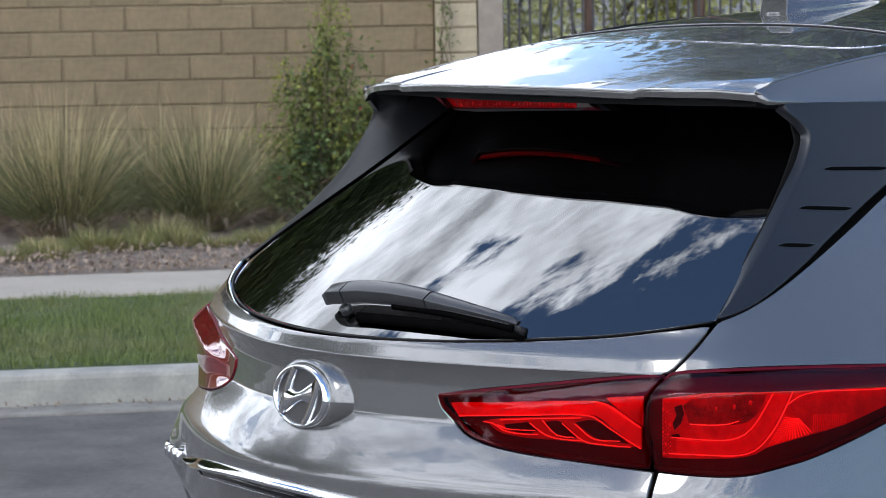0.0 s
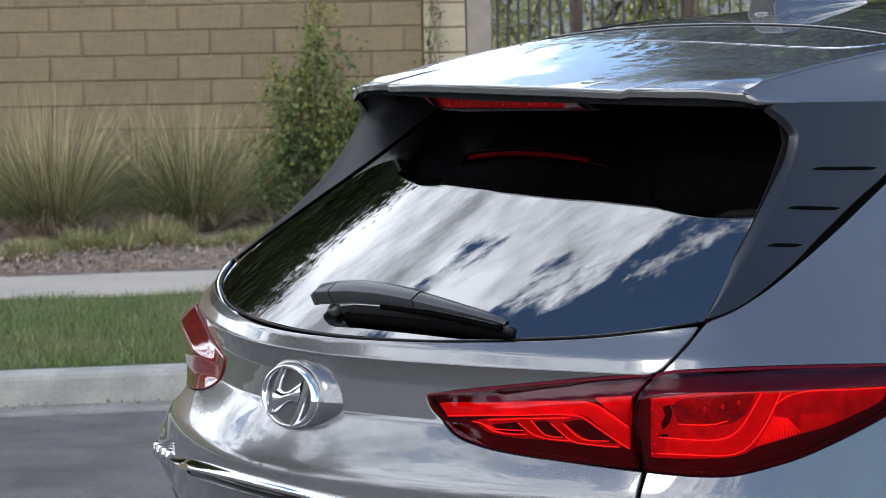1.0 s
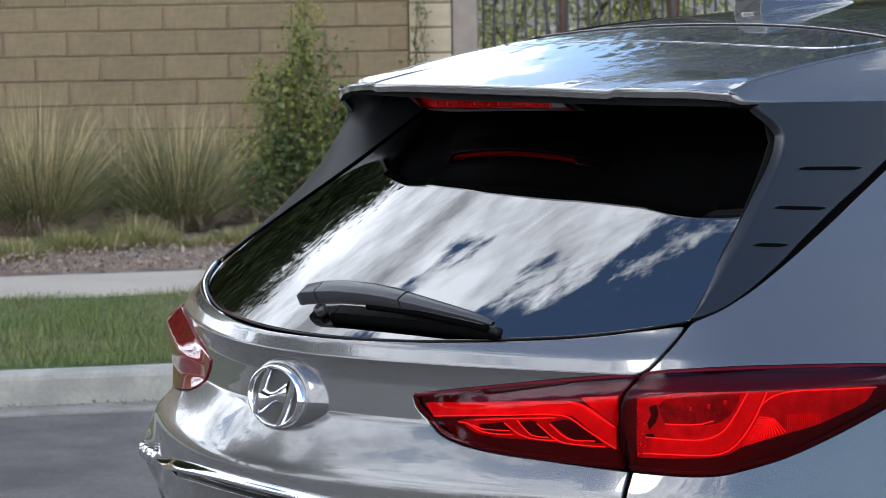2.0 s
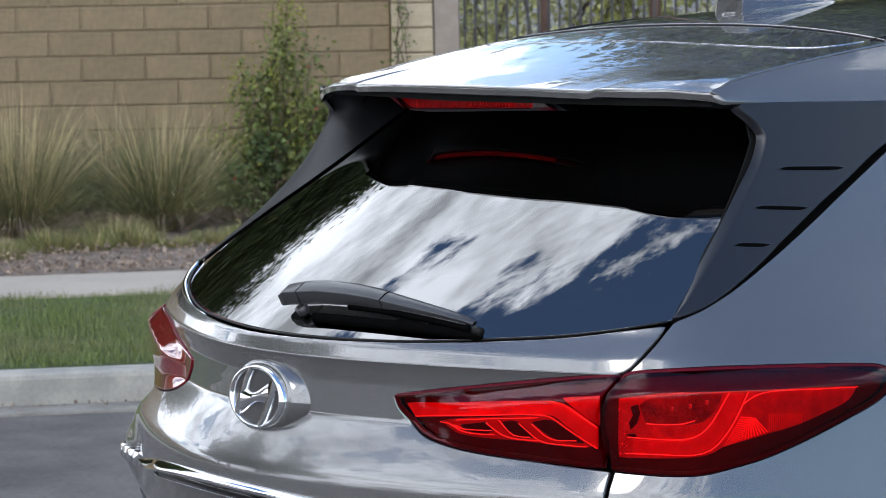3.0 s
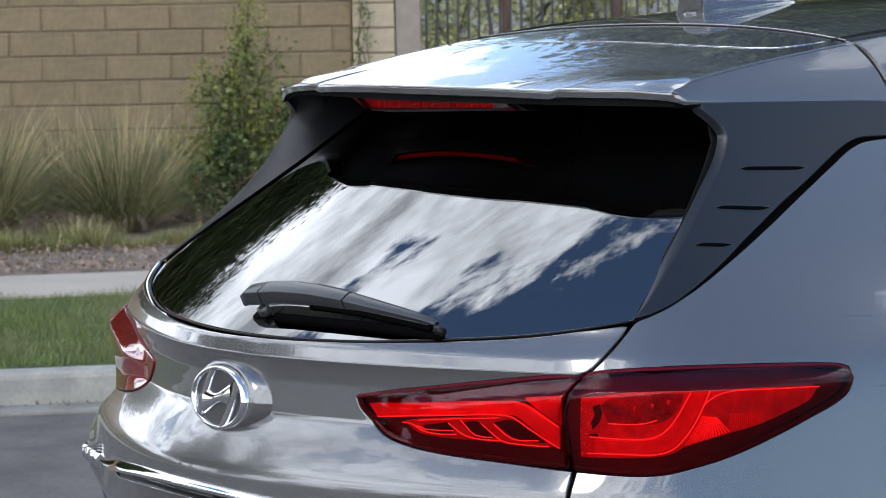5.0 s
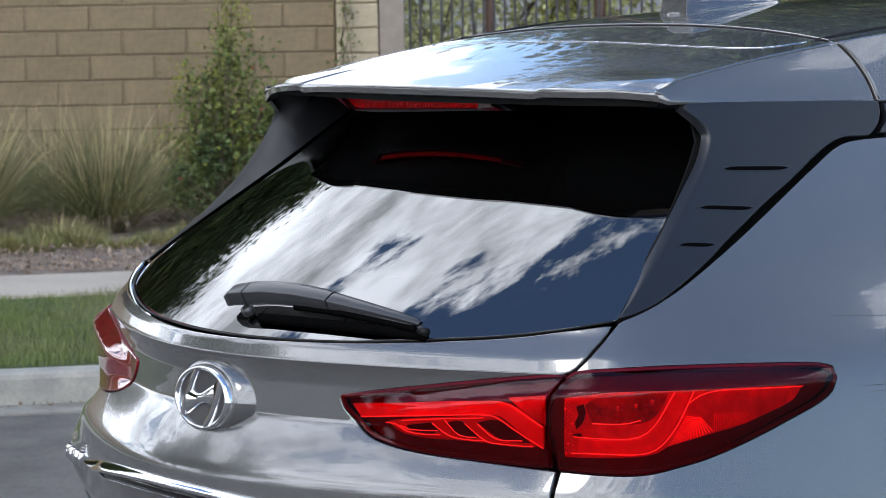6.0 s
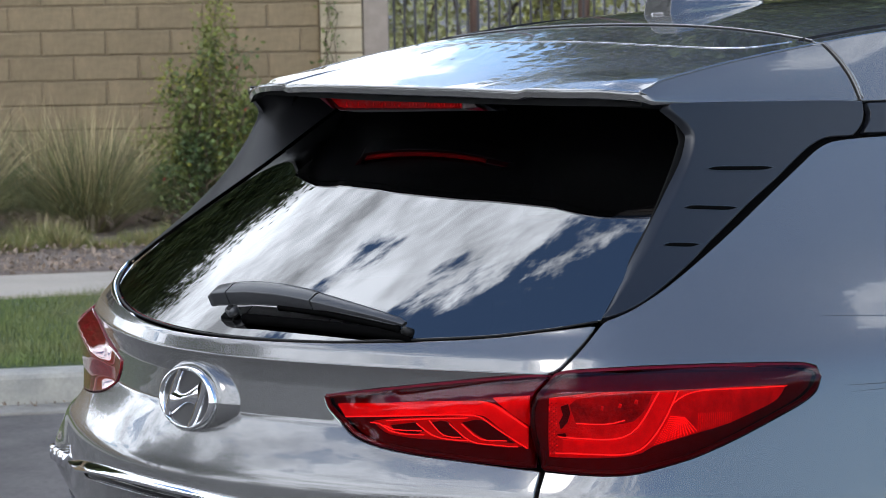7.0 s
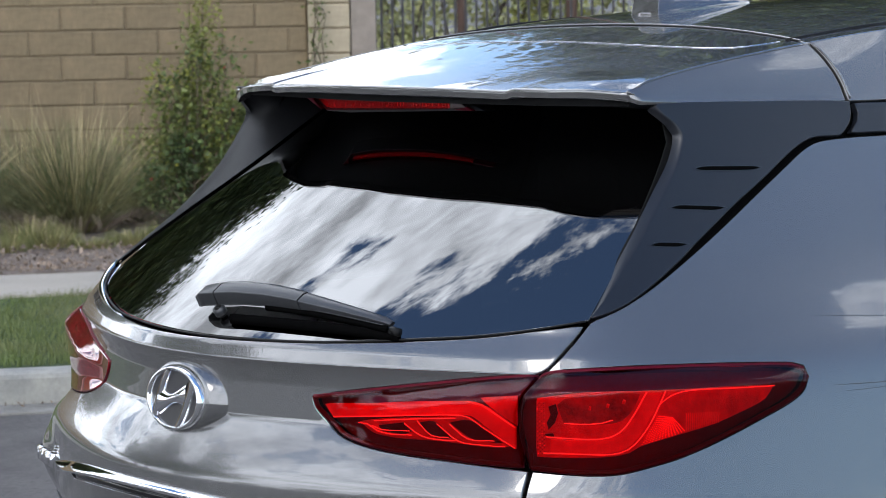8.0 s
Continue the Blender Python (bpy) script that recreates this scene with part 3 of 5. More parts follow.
def tree(name, m, tall, spread, seed, label, count=5200, leaf=.16, first=.32, group="street trees"):
    rng = random.Random(seed)
    ob = empty(name, m, label, "tree", group)
    trunk = [Vector((rng.gauss(0, .04) * k, rng.gauss(0, .04) * k, tall * .62 * k / 7)) for k in range(8)]
    tube("trunk", trunk, tall * .028, BARK, ob, 9, taper=[1.25 - .13 * k for k in range(8)])
    spots = []
    clumps = []
    for k in range(26):
        f = rng.uniform(first, 1)
        a = k * 2.4 + rng.gauss(0, .3)
        base = trunk[min(7, int(f * 7))]
        reach = spread * (1.05 - .55 * abs(f - .55)) * rng.uniform(.55, 1.05)
        end = base + Vector((math.cos(a) * reach, math.sin(a) * reach, tall * rng.uniform(.08, .36)))
        mid = base.lerp(end, .5) + Vector((0, 0, -.06 * tall * rng.random()))
        tube("limb", [base, mid, end], tall * .010, BARK, ob, 5, taper=[1.2, .7, .2])
        for q in range(7):
            c = mid.lerp(end, rng.uniform(.1, 1.15)) + Vector((rng.gauss(0, .28), rng.gauss(0, .28), rng.gauss(0, .22))) * spread * .28
            clumps.append(c)
    for i in range(count):
        c = clumps[i % len(clumps)]
        r = spread * .13
        spots.append((c.x + rng.gauss(0, r), c.y + rng.gauss(0, r), c.z + rng.gauss(0, r * .7), rng.uniform(.6, 1.3)))
    leaves("crown", spots, leaf, TREE_LEAF, ob, "", seed + 1)
    return ob


grass_lawn()
grass_clump("grass_clump", -2.98, 16.5, .16, .46, .88, 2300, 11, "large fountain of grey-green grass with straw stalks", .38)
grass_clump("grass_clump", -2.17, 16.7, .16, .42, .82, 2000, 12, "fountain of grey-green grass with straw stalks", .30)
grass_clump("grass_clump", -3.85, 16.8, .16, .46, .84, 1700, 13, "large fountain of grey-green grass with straw stalks", .3)
grass_clump("grass_clump", -3.42, 17.2, .16, .44, .80, 1300, 15, "sparse dull green grass clump near the wall", .2)
grass_clump("grass_clump", -2.55, 17.25, .16, .44, .78, 1300, 16, "sparse dull green grass clump near the wall", .2)
grass_clump("grass_clump", -1.95, 17.3, .16, .4, .72, 1100, 17, "sparse dull green grass clump near the wall", .2)
for i, (x, y, r, h, w) in enumerate(((-3.03, 15.05, .16, .17, .0), (-2.82, 15.15, .14, .15, .1), (-2.6, 15.5, .13, .16, .1), (-2.42, 15.55, .14, .18, .1), (-2.2, 15.75, .14, .18, .15), (-1.95, 15.7, .13, .13, .1), (-1.75, 15.85, .14, .14, .1), (-1.55, 15.95, .13, .14, .1), (-3.3, 15.0, .16, .16, .1), (-2.35, 15.95, .15, .2, .2), (-2.95, 15.6, .14, .16, .3), (-2.7, 15.75, .13, .15, .3), (-1.4, 16.2, .13, .13, .1))):
    o = grass_clump("grass_tuft", x, y, .155, r * 2.5, h * (.62 + .5 * ((i * 7) % 5) / 4), 520, 40 + i, "low bright green tuft of fine grass in mulch", w, "low tufts")
    for c in o.children:
        if c.name.startswith("foliage"):
            c.data.materials[0] = TUFT
shrub()

# a thin climber on the pier
climber = empty("climber", pose(-.76, 17.74, .16), "thin twiggy climber with sparse leaves on the pier", "climber")
rng = random.Random(55)
bits = []
for k in range(5):
    pts = [Vector((rng.gauss(0, .03) + .035 * math.sin(j + k), rng.gauss(0, .012), j * .155)) for j in range(11)]
    tube("stem", pts, .0045, TWIG, climber, 5, taper=[1.5 - .11 * j for j in range(11)])
    for p0, p1 in zip(pts[4:], pts[5:]):
        bits += [(p0.lerp(p1, rng.random()).x + rng.gauss(0, .04), rng.gauss(-.02, .02), p0.lerp(p1, rng.random()).z, rng.uniform(.6, 1.2)) for _ in range(9)]
for i, b in enumerate(bits[::2]):
    leaves("leaf", [b], .034, SHRUB, climber, "", 56 + i)

# loose litter on the mulch
rng = random.Random(8)
litter = [(rng.uniform(-3.6, -.8), 0, .19, 1) for _ in range(3000)]
litter = [(x, 14.05 + (x + 2.9) * .20 + rng.random() ** 1.5 * 1.3, z, rng.uniform(.4, 1.3)) for x, _, z, _ in litter]
tagged(leaves("leaf_litter", litter, .026, LITTER, None, "", 9), "dry brown leaves and bark chips on the bed", "litter", "", "stuff")

# trees behind the wall and across the road, most seen only as reflections
far_tree = tree("tree", pose(3.9, 29, 0, 0, 0, 10), 12.6, 4.0, 74, "tall leafy green tree behind the block wall", 52000, .25, .2)
for x, y, k, turn in ((4.6, 31.5, 1.0, 80), (6.0, 28.5, .95, 200), (7.6, 31, 1.0, 300), (9.2, 29, 1.0, 150), (3.2, 33, .82, 250), (11.0, 31, 1.05, 40), (11.2, 36, 1.15, 110), (12.0, 29, 1.15, 200), (19.0, 28, 1.01, 130)):
    copy_thing(far_tree, pose(x, y, 0, 0, 0, turn) @ Matrix.Scale(k, 4))
first_tree = tree("tree", pose(-38, 5.6, 0, 0, 0, 70), 9.0, 3.2, 70, "leafy green street tree on the grass strip", 72000, .125)
for x, y, k, turn in ((-7.9, 25, 1.30, 40), (-10.2, 29.5, 1.46, 290), (-6.3, 28, 1.06, 215), (-8.8, 27, 1.30, 130), (-27, 6.8, 2.15, 80), (-20.5, 13.2, 1.45, 15), (-23.5, 12.0, 1.75, 115)):
    t = copy_thing(first_tree, pose(x, y, 0, 0, 0, turn) @ Matrix.Scale(k, 4))
    if y > 20:
        tagged(t, "tall leafy green tree behind the block wall")
# unseen low trees, added to darken the horizon mirrored in lamps and paint
horizon_tree = tree("tree", pose(-19, -14, 0, 0, 0, 10) @ Matrix.Scale(.8, 4), 9.0, 3.2, 71, "unseen leafy tree added to darken the reflected horizon", 20000, .24)
for x, y, k, turn in ((-26, -3, .55, 60), (-25, -8, .6, 100), (-22, -11.5, .55, 200), (-15, -18, .6, 150), (-10, -21, .55, 240), (-4, -23, .6, 320), (3, -23, .55, 50), (30, 12, .8, 33)):
    copy_thing(horizon_tree, pose(x, y, 0, 0, 0, turn) @ Matrix.Scale(k, 4))


def hedge_back():
    """Loose greenery beyond the railings."""
    rng = random.Random(31)
    for i, (x, y, w, h) in enumerate(((-.2, 24.5, .8, 2.1), (.9, 25.5, .9, 2.4), (2.0, 24.8, .9, 2.2), (3.2, 25.5, 1.0, 2.5), (-1.2, 25.5, .8, 2.4))):
        ob = empty("bush", pose(x, y, 0), "sunlit yellow-green bush behind the iron railings", "bush", "bushes behind the railings")
        spots = []
        for c in range(34):
            cx, cy, cz = rng.gauss(0, w * .45), rng.gauss(0, .3), rng.uniform(.1, h)
            for j in range(130):
                spots.append((cx + rng.gauss(0, .16), cy + rng.gauss(0, .16), max(.02, cz + rng.gauss(0, .16)), rng.uniform(.6, 1.3)))
        # every other bush takes the leaf colour that carries the sunlight
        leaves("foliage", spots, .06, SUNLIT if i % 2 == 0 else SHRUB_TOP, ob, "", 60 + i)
        for j in range(5):
            tube("stem", [(rng.gauss(0, .05), rng.gauss(0, .05), 0), (rng.gauss(0, .2), 0, h * .5), (rng.gauss(0, .4), 0, h)], .018, BARK, ob, 5, taper=[1.3, .9, .4])


hedge_back()
rng = random.Random(77)
far = []
for c in range(150):
    cx, cy, cz = rng.uniform(-5, 12), rng.uniform(34, 37), rng.uniform(0, 4.5)
    far += [(cx + rng.gauss(0, .4), cy + rng.gauss(0, .3), max(.05, cz + rng.gauss(0, .35)), rng.uniform(.6, 1.3)) for _ in range(150)]
tagged(leaves("undergrowth", far, .14, SUNLIT, None, "", 78), "undergrowth far behind the railings, paled as if sunlit", "undergrowth", "", "stuff")
for x, y, r in ((1.05, 23.0, .05), (.15, 22.6, .035), (1.7, 23.4, .06)):
    o = empty("sapling", pose(x, y, 0), "slim red-brown tree trunk behind the railings", "tree trunk", "thin trunks")
    tube("trunk", [(0, 0, 0), (.03, 0, 1.5), (.0, .05, 3.2), (.1, .05, 4.6)], r, material("red_brown_bark", (0.10, 0.06, 0.045), .9, var=.3, scale=12), o, 8, taper=[1.1, 1, .9, .5])

# dry debris washed along the gutter
rng = random.Random(19)
bits = [(rng.uniform(-2.0, 3.2), -.02 - abs(rng.gauss(0, .035)), .018, rng.uniform(.3, 1.1)) for _ in range(420)]
bits = [(x + .10 * math.sin(x * 3), y, z, k) for x, y, z, k in bits if math.sin(x * 2.1 + 1) + .4 * math.sin(x * 7) > .1]
debris = leaves("gutter_debris", bits, .022, LITTER, None, "", 20)
debris.matrix_basis = AWAY
tagged(debris, "dry brown leaf bits along the gutter", "litter", "", "stuff")


# ---- the car: its tail, seen close to; u to its right, v ahead, z up from the road under the badge
CAR = empty("car", pose(-0.499, 5.140, 0, 0, 0, -51), "grey compact crossover car parked on the road at an angle", "car")
W_Z = smooth_table([(.40, .62), (.545, .612), (.712, .602), (.86, .595), (1.066, .585), (1.27, .58), (2.5, .56), (3.2, .54)], 800, .04)
C_Z = smooth_table([(.30, 1.39), (.545, 1.435), (.712, 1.465), (.856, 1.484), (1.066, 1.505), (1.268, 1.524), (1.6, 1.538), (2.2, 1.540), (2.9, 1.49), (3.2, 1.45)], 800, .10)
_mv = np.array((.30, .50, .70, .905, 1.05, 1.18, 1.5, 2.2, 2.9, 3.2))
_mz = np.array((1.396, 1.4335, 1.4685, 1.5010, 1.5220, 1.5390, 1.566, 1.575, 1.53, 1.485))
_v = np.linspace(.30, 3.2, 1600)
M_Z = (_v, spline(_mv, _mz, _v))
SHOULDER = smooth_table([(.30, .020), (.58, .026), (.73, .022), (.85, .0155), (1.0, .0085), (1.15, .003), (1.3, 0), (3.2, 0)], 800, .04)


def roof(u, v, out=0.0):
    u, v = np.asarray(u, float), np.asarray(v, float)
    w, zc, zm = np.interp(v, *W_Z), np.interp(v, *C_Z), np.interp(v, *M_Z)
    k = np.clip(np.abs(u) / w, 0, 1.1)
    z = zc + (zm - zc) * (1 - k ** 2.4)
    z = z + np.maximum(.008 * (1 - (np.abs(u) / .34) ** 2), -.0025) * (1 - np.clip((v - .4695 - .29 * u * u) / .55, 0, 1)) ** 2
    z = z + .006 * ease(.363, .377, np.abs(u)) * (1 - ease(.58, .72, v)) * (1 - ease(.86, 1.0, k))
    z = z - np.where(u < 0, .016, .008) * np.clip((np.abs(u) - .38) / .23, 0, 1.1) ** 2 * (1 - ease(0, .05, v - .455 - .35 * u * u))   # rolled-off corners
    z = z - np.where(u < 0, 1, 0) * np.interp(v, *SHOULDER) * (.6 * k ** 3 + .4 * k ** 9)   # the far shoulder falls away towards the tail
    return np.stack([u + 0 * v, v + 0 * u, z + out], -1)


T_U = smooth_table([(.40, .612), (.609, .626), (.85, .642), (1.10, .654), (1.5, .655), (2.5, .64), (3.2, .60)], 400, .04)
T_Z = smooth_table([(.40, 1.412), (.609, 1.409), (.85, 1.404), (1.10, 1.396), (1.5, 1.39), (2.2, 1.375), (3.0, 1.30), (3.2, 1.26)], 400, .04)


def flank(v, w, out=0.0):
    """The painted side of the spoiler and roof, from the black trim up to the roof's edge line."""
    v, w = np.asarray(v, float), np.asarray(w, float)
    u = np.interp(v, *T_U) * (1 - w) + np.interp(v, *W_Z) * w + .003 * np.sin(np.pi * np.clip(w, 0, 1)) + out
    z = np.interp(v, *T_Z) * (1 - w) + (np.interp(v, *C_Z) - .0075 * (1 - ease(0, .05, v - .5835))) * w
    return np.stack([u, v + 0 * w, z], -1)


def flank_left(v, w, out=0.0):
    p = flank(v, w, out)
    p[..., 0] *= -1
    p[..., 2] -= (np.interp(v, *SHOULDER) + .013 * (1 - ease(.60, .68, v))) * w
    return p


EDGE_V = smooth_table([(0, .4695), (.07, .4705), (.12, .474), (.27, .492), (.366, .508), (.385, .511), (.402, .510), (.47, .522), (.55, .553), (.61, .585), (.64, .60)], 300, .008)


def edge_v(u):
    """The spoiler's rear edge: bowed rearwards in the middle, swept forward at the ends."""
    return np.interp(np.abs(u), *EDGE_V)


def belly(u, v, out=0.0):
    u, v = np.asarray(u, float), np.asarray(v, float)
    e = edge_v(u)
    return np.stack([u + 0 * v, v + 0 * u, 1.4178 - .008 * (np.abs(u) / .6) ** 2 - .10 * (v - e) + .0065 * ease(.363, .377, np.abs(u)) * (1 - ease(.03, .12, v - e)) + 0 * v], -1)


def seam_v(u):
    """The bowed joint between roof panel and spoiler."""
    return 1.134 - .22 * u * u


def build_roof():
    back = [(u, float(edge_v(u))) for u in (-.606, -.58, -.55, -.52, -.48, -.44, -.402, -.37, -.30, -.24, -.18, -.12, -.06, 0, .06, .12, .18, .24, .30, .37, .402, .44, .48, .52, .55, .58, .606)]
    front = [(.594, .80)] + [(u, seam_v(u) - .005) for u in (.582, .54, .40, .25, .12, 0)]
    spoiler = sheet("spoiler", back + front + [(-a, b) for a, b in front[-2::-1]], roof, PAINT, CAR, .012, .0155, .0065, .010, "grey painted roof spoiler over the rear window")
    lower = [(u, float(edge_v(u)) + .001) for u in (-.612, -.58, -.55, -.50, -.45, -.40, -.30, -.20, -.10, 0, .10, .20, .30, .40, .45, .50, .55, .58, .612)]
    sheet("spoiler_underside", lower + [(.612, .86), (-.612, .86)], belly, BLACK_TRIM, spoiler, .04, .003, .001, .03, "black plastic underside", True)
    us = np.linspace(-.60, .60, 49)
    # added dark sheet across the hollow, carrying the shade behind the lip
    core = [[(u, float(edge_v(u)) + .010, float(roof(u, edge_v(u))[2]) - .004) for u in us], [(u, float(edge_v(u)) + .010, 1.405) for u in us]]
    loft("spoiler_hollow_shade", core, DARK, spoiler, "dark sheet closing the shaded hollow behind the spoiler lip", True)
    for nm, fn, fl in (("spoiler_side", flank, False), ("spoiler_side", flank_left, True)):
        back = .030 if fl else .0
        sheet(nm, [(.725 + back, .0), (.80, 0), (1.093, 0), (1.092, .35), (1.080, .7), (1.060, .995), (.80, .995), (.580 + back, .995), (.586 + back, .82), (.597 + back, .60), (.613 + back, .42), (.64 + back, .24), (.68 + back, .09)], fn, PAINT, spoiler, .02, .012, .0035, .015, "", fl)
        sheet("roof_side", [(1.107, 0), (1.6, 0), (2.9, 0), (2.9, .99), (1.6, .99), (1.074, .99), (1.094, .7), (1.106, .35)], fn, PAINT, CAR, .03, .012, .003, .02, "painted roof edge", fl)
    # thin bead added on the sharp shoulder to draw its highlight
    for sgn, fn in ((1, flank), (-1, flank_left)):
        shoulder = [tuple(float(q) for q in fn(v, .985, .0002)) for v in np.linspace(.60, 1.058, 24)]
        tube("shoulder_highlight", curve_points(shoulder, .02), .0020, PAINT, spoiler, 8, "thin painted bead for the highlight on the spoiler's edge")
    # the lip runs on round the corner into the foot of the side
    for sgn in (1, -1):
        rows = []
        for u, v, top in ((.585, float(edge_v(.585)) - .004, 1.4335), (.600, float(edge_v(.600)) - .004, 1.4325), (.612, .583, 1.4305)):
            top = top if sgn == 1 else top - .022
            foot = 1.4165 - (u - .585) * .15
            rows.append([(sgn * (u + du), v + dv, z) for du, dv, z in ((-.006, .008, top + .0005), (-.001, .002, top - .001), (0, 0, top - .005), (0, 0, foot + .002), (-.002, .003, foot))])
        for k in range(9):
            v = .592 + .13 * k / 8
            h = .0175 * (1 - k / 8) ** 1.2 * (1 if sgn == 1 else .35)
            a = flank(v, 0, .0035 * (1 - k / 8))
            rise = (flank(v, 1) - flank(v, 0)) / max(1e-6, float(flank(v, 1)[2] - flank(v, 0)[2]))
            row = [a + rise * (h + .002) - np.array([.004, 0, 0]), a + rise * (h + .001), a + rise * h * .7, a, a - np.array([.003, 0, .0015])]
            rows.append([(sgn * float(q[0]), float(q[1]), float(q[2])) for q in row])
        loft("lip_corner", rows, PAINT, spoiler, "", sgn == 1)
    front = [(u, seam_v(u) + .005) for u in (.582, .54, .40, .25, .12, 0)]
    ring = [(-a, b) for a, b in front[:-1]] + front[::-1] + [(.572, 1.6), (.56, 2.3), (.54, 2.85), (0, 2.95), (-.54, 2.85), (-.56, 2.3), (-.572, 1.6)]
    sheet("roof_panel", ring, roof, PAINT, CAR, .04, .012, .003, .015, "grey painted steel roof")
    # chrome line laid along the spoiler's crease as its highlight
    hook = [(0, .934), (.11, .929), (.22, .922), (.30, .919), (.38, .920), (.46, .930), (.507, .953), (.525, .993), (.534, 1.042)]
    line = [tuple(roof(u, v, .0006)) for u, v in [(-a, b) for a, b in hook[:0:-1]] + hook]
    tube("crease_highlight", curve_points(line, .02), .0007, CHROME, spoiler, 5, "fine chrome line drawing the highlight on the spoiler's crease")
    seam = [tuple(roof(u, seam_v(u) + .0045, .0012)) for u in np.linspace(-.56, .56, 60)]
    tube("roof_seam_edge", seam, .0026, PAINT, CAR, 6, "rolled rear edge of the roof panel")
    seam = [tuple(roof(u, seam_v(u) - .0005, .0005)) for u in np.linspace(-.56, .56, 60)]
    tube("roof_seam", seam, .0020, RUBBER, CAR, 5, "dark joint between roof and spoiler")
    for sgn in (-1, 1):
        edge = [flank(v, w, .0008) for v, w in ((1.0755, .97), (1.0955, .7), (1.1075, .35), (1.1085, .02))]
        tube("seam_edge", curve_points([(sgn * float(q[0]), float(q[1]), float(q[2])) for q in edge], .01), .0022, PAINT, CAR, 6, "rolled edge of the roof side at the spoiler joint")
    # groove between roof panel and painted edge
    for sgn in (-1, 1):
        pts = [tuple(roof(sgn * u, v, .001)) for u, v in ((.535, 1.06), (.53, 1.3), (.52, 1.7), (.51, 2.3), (.50, 2.85))]
        tube("roof_groove", curve_points(pts, .04), .0035, RUBBER, CAR, 6, "dark roof groove strip")
    # aerial
    def ring(v, half, z):
        base = float(roof(-.12, v)[2])
        prof = ((-1.04, -.10), (-1, .18), (-1, .18), (-.93, .72), (-.90, .86), (-.78, .97), (-.70, 1), (.70, 1), (.78, .97), (.90, .86), (.93, .72), (1, .18), (1, .18), (1.04, -.10))
        return [(half * a - .12, v + .012 * max(b, 0), base + z * b) for a, b in prof]
    fin = loft("aerial", [ring(*q) for q in ((1.305, .0395, .062), (1.305, .0405, .063), (1.309, .0420, .0645), (1.357, .041, .066), (1.437, .034, .050), (1.517, .024, .030), (1.587, .011, .010), (1.613, .002, .002))], PAINT, CAR, "grey shark-fin aerial on the roof")
    end = ring(1.305, .0395, .062)
    link_mesh("rear_face", end, [tuple(range(len(end)))], PAINT, fin, False)
    foot = []
    for k in range(25):
        t = k / 24 * 2 * math.pi
        u, v = .053 * math.sin(t), 1.460 - .162 * math.cos(t)
        if k == 24:
            continue
        u *= 1 - .55 * max(0, (v - 1.317) / .3)
        foot.append((u - .12, v))
    sheet("fin_base", foot, lambda u, v, out=0: roof(u, v, .005), PAINT, fin, .02, .008, .003, .012)


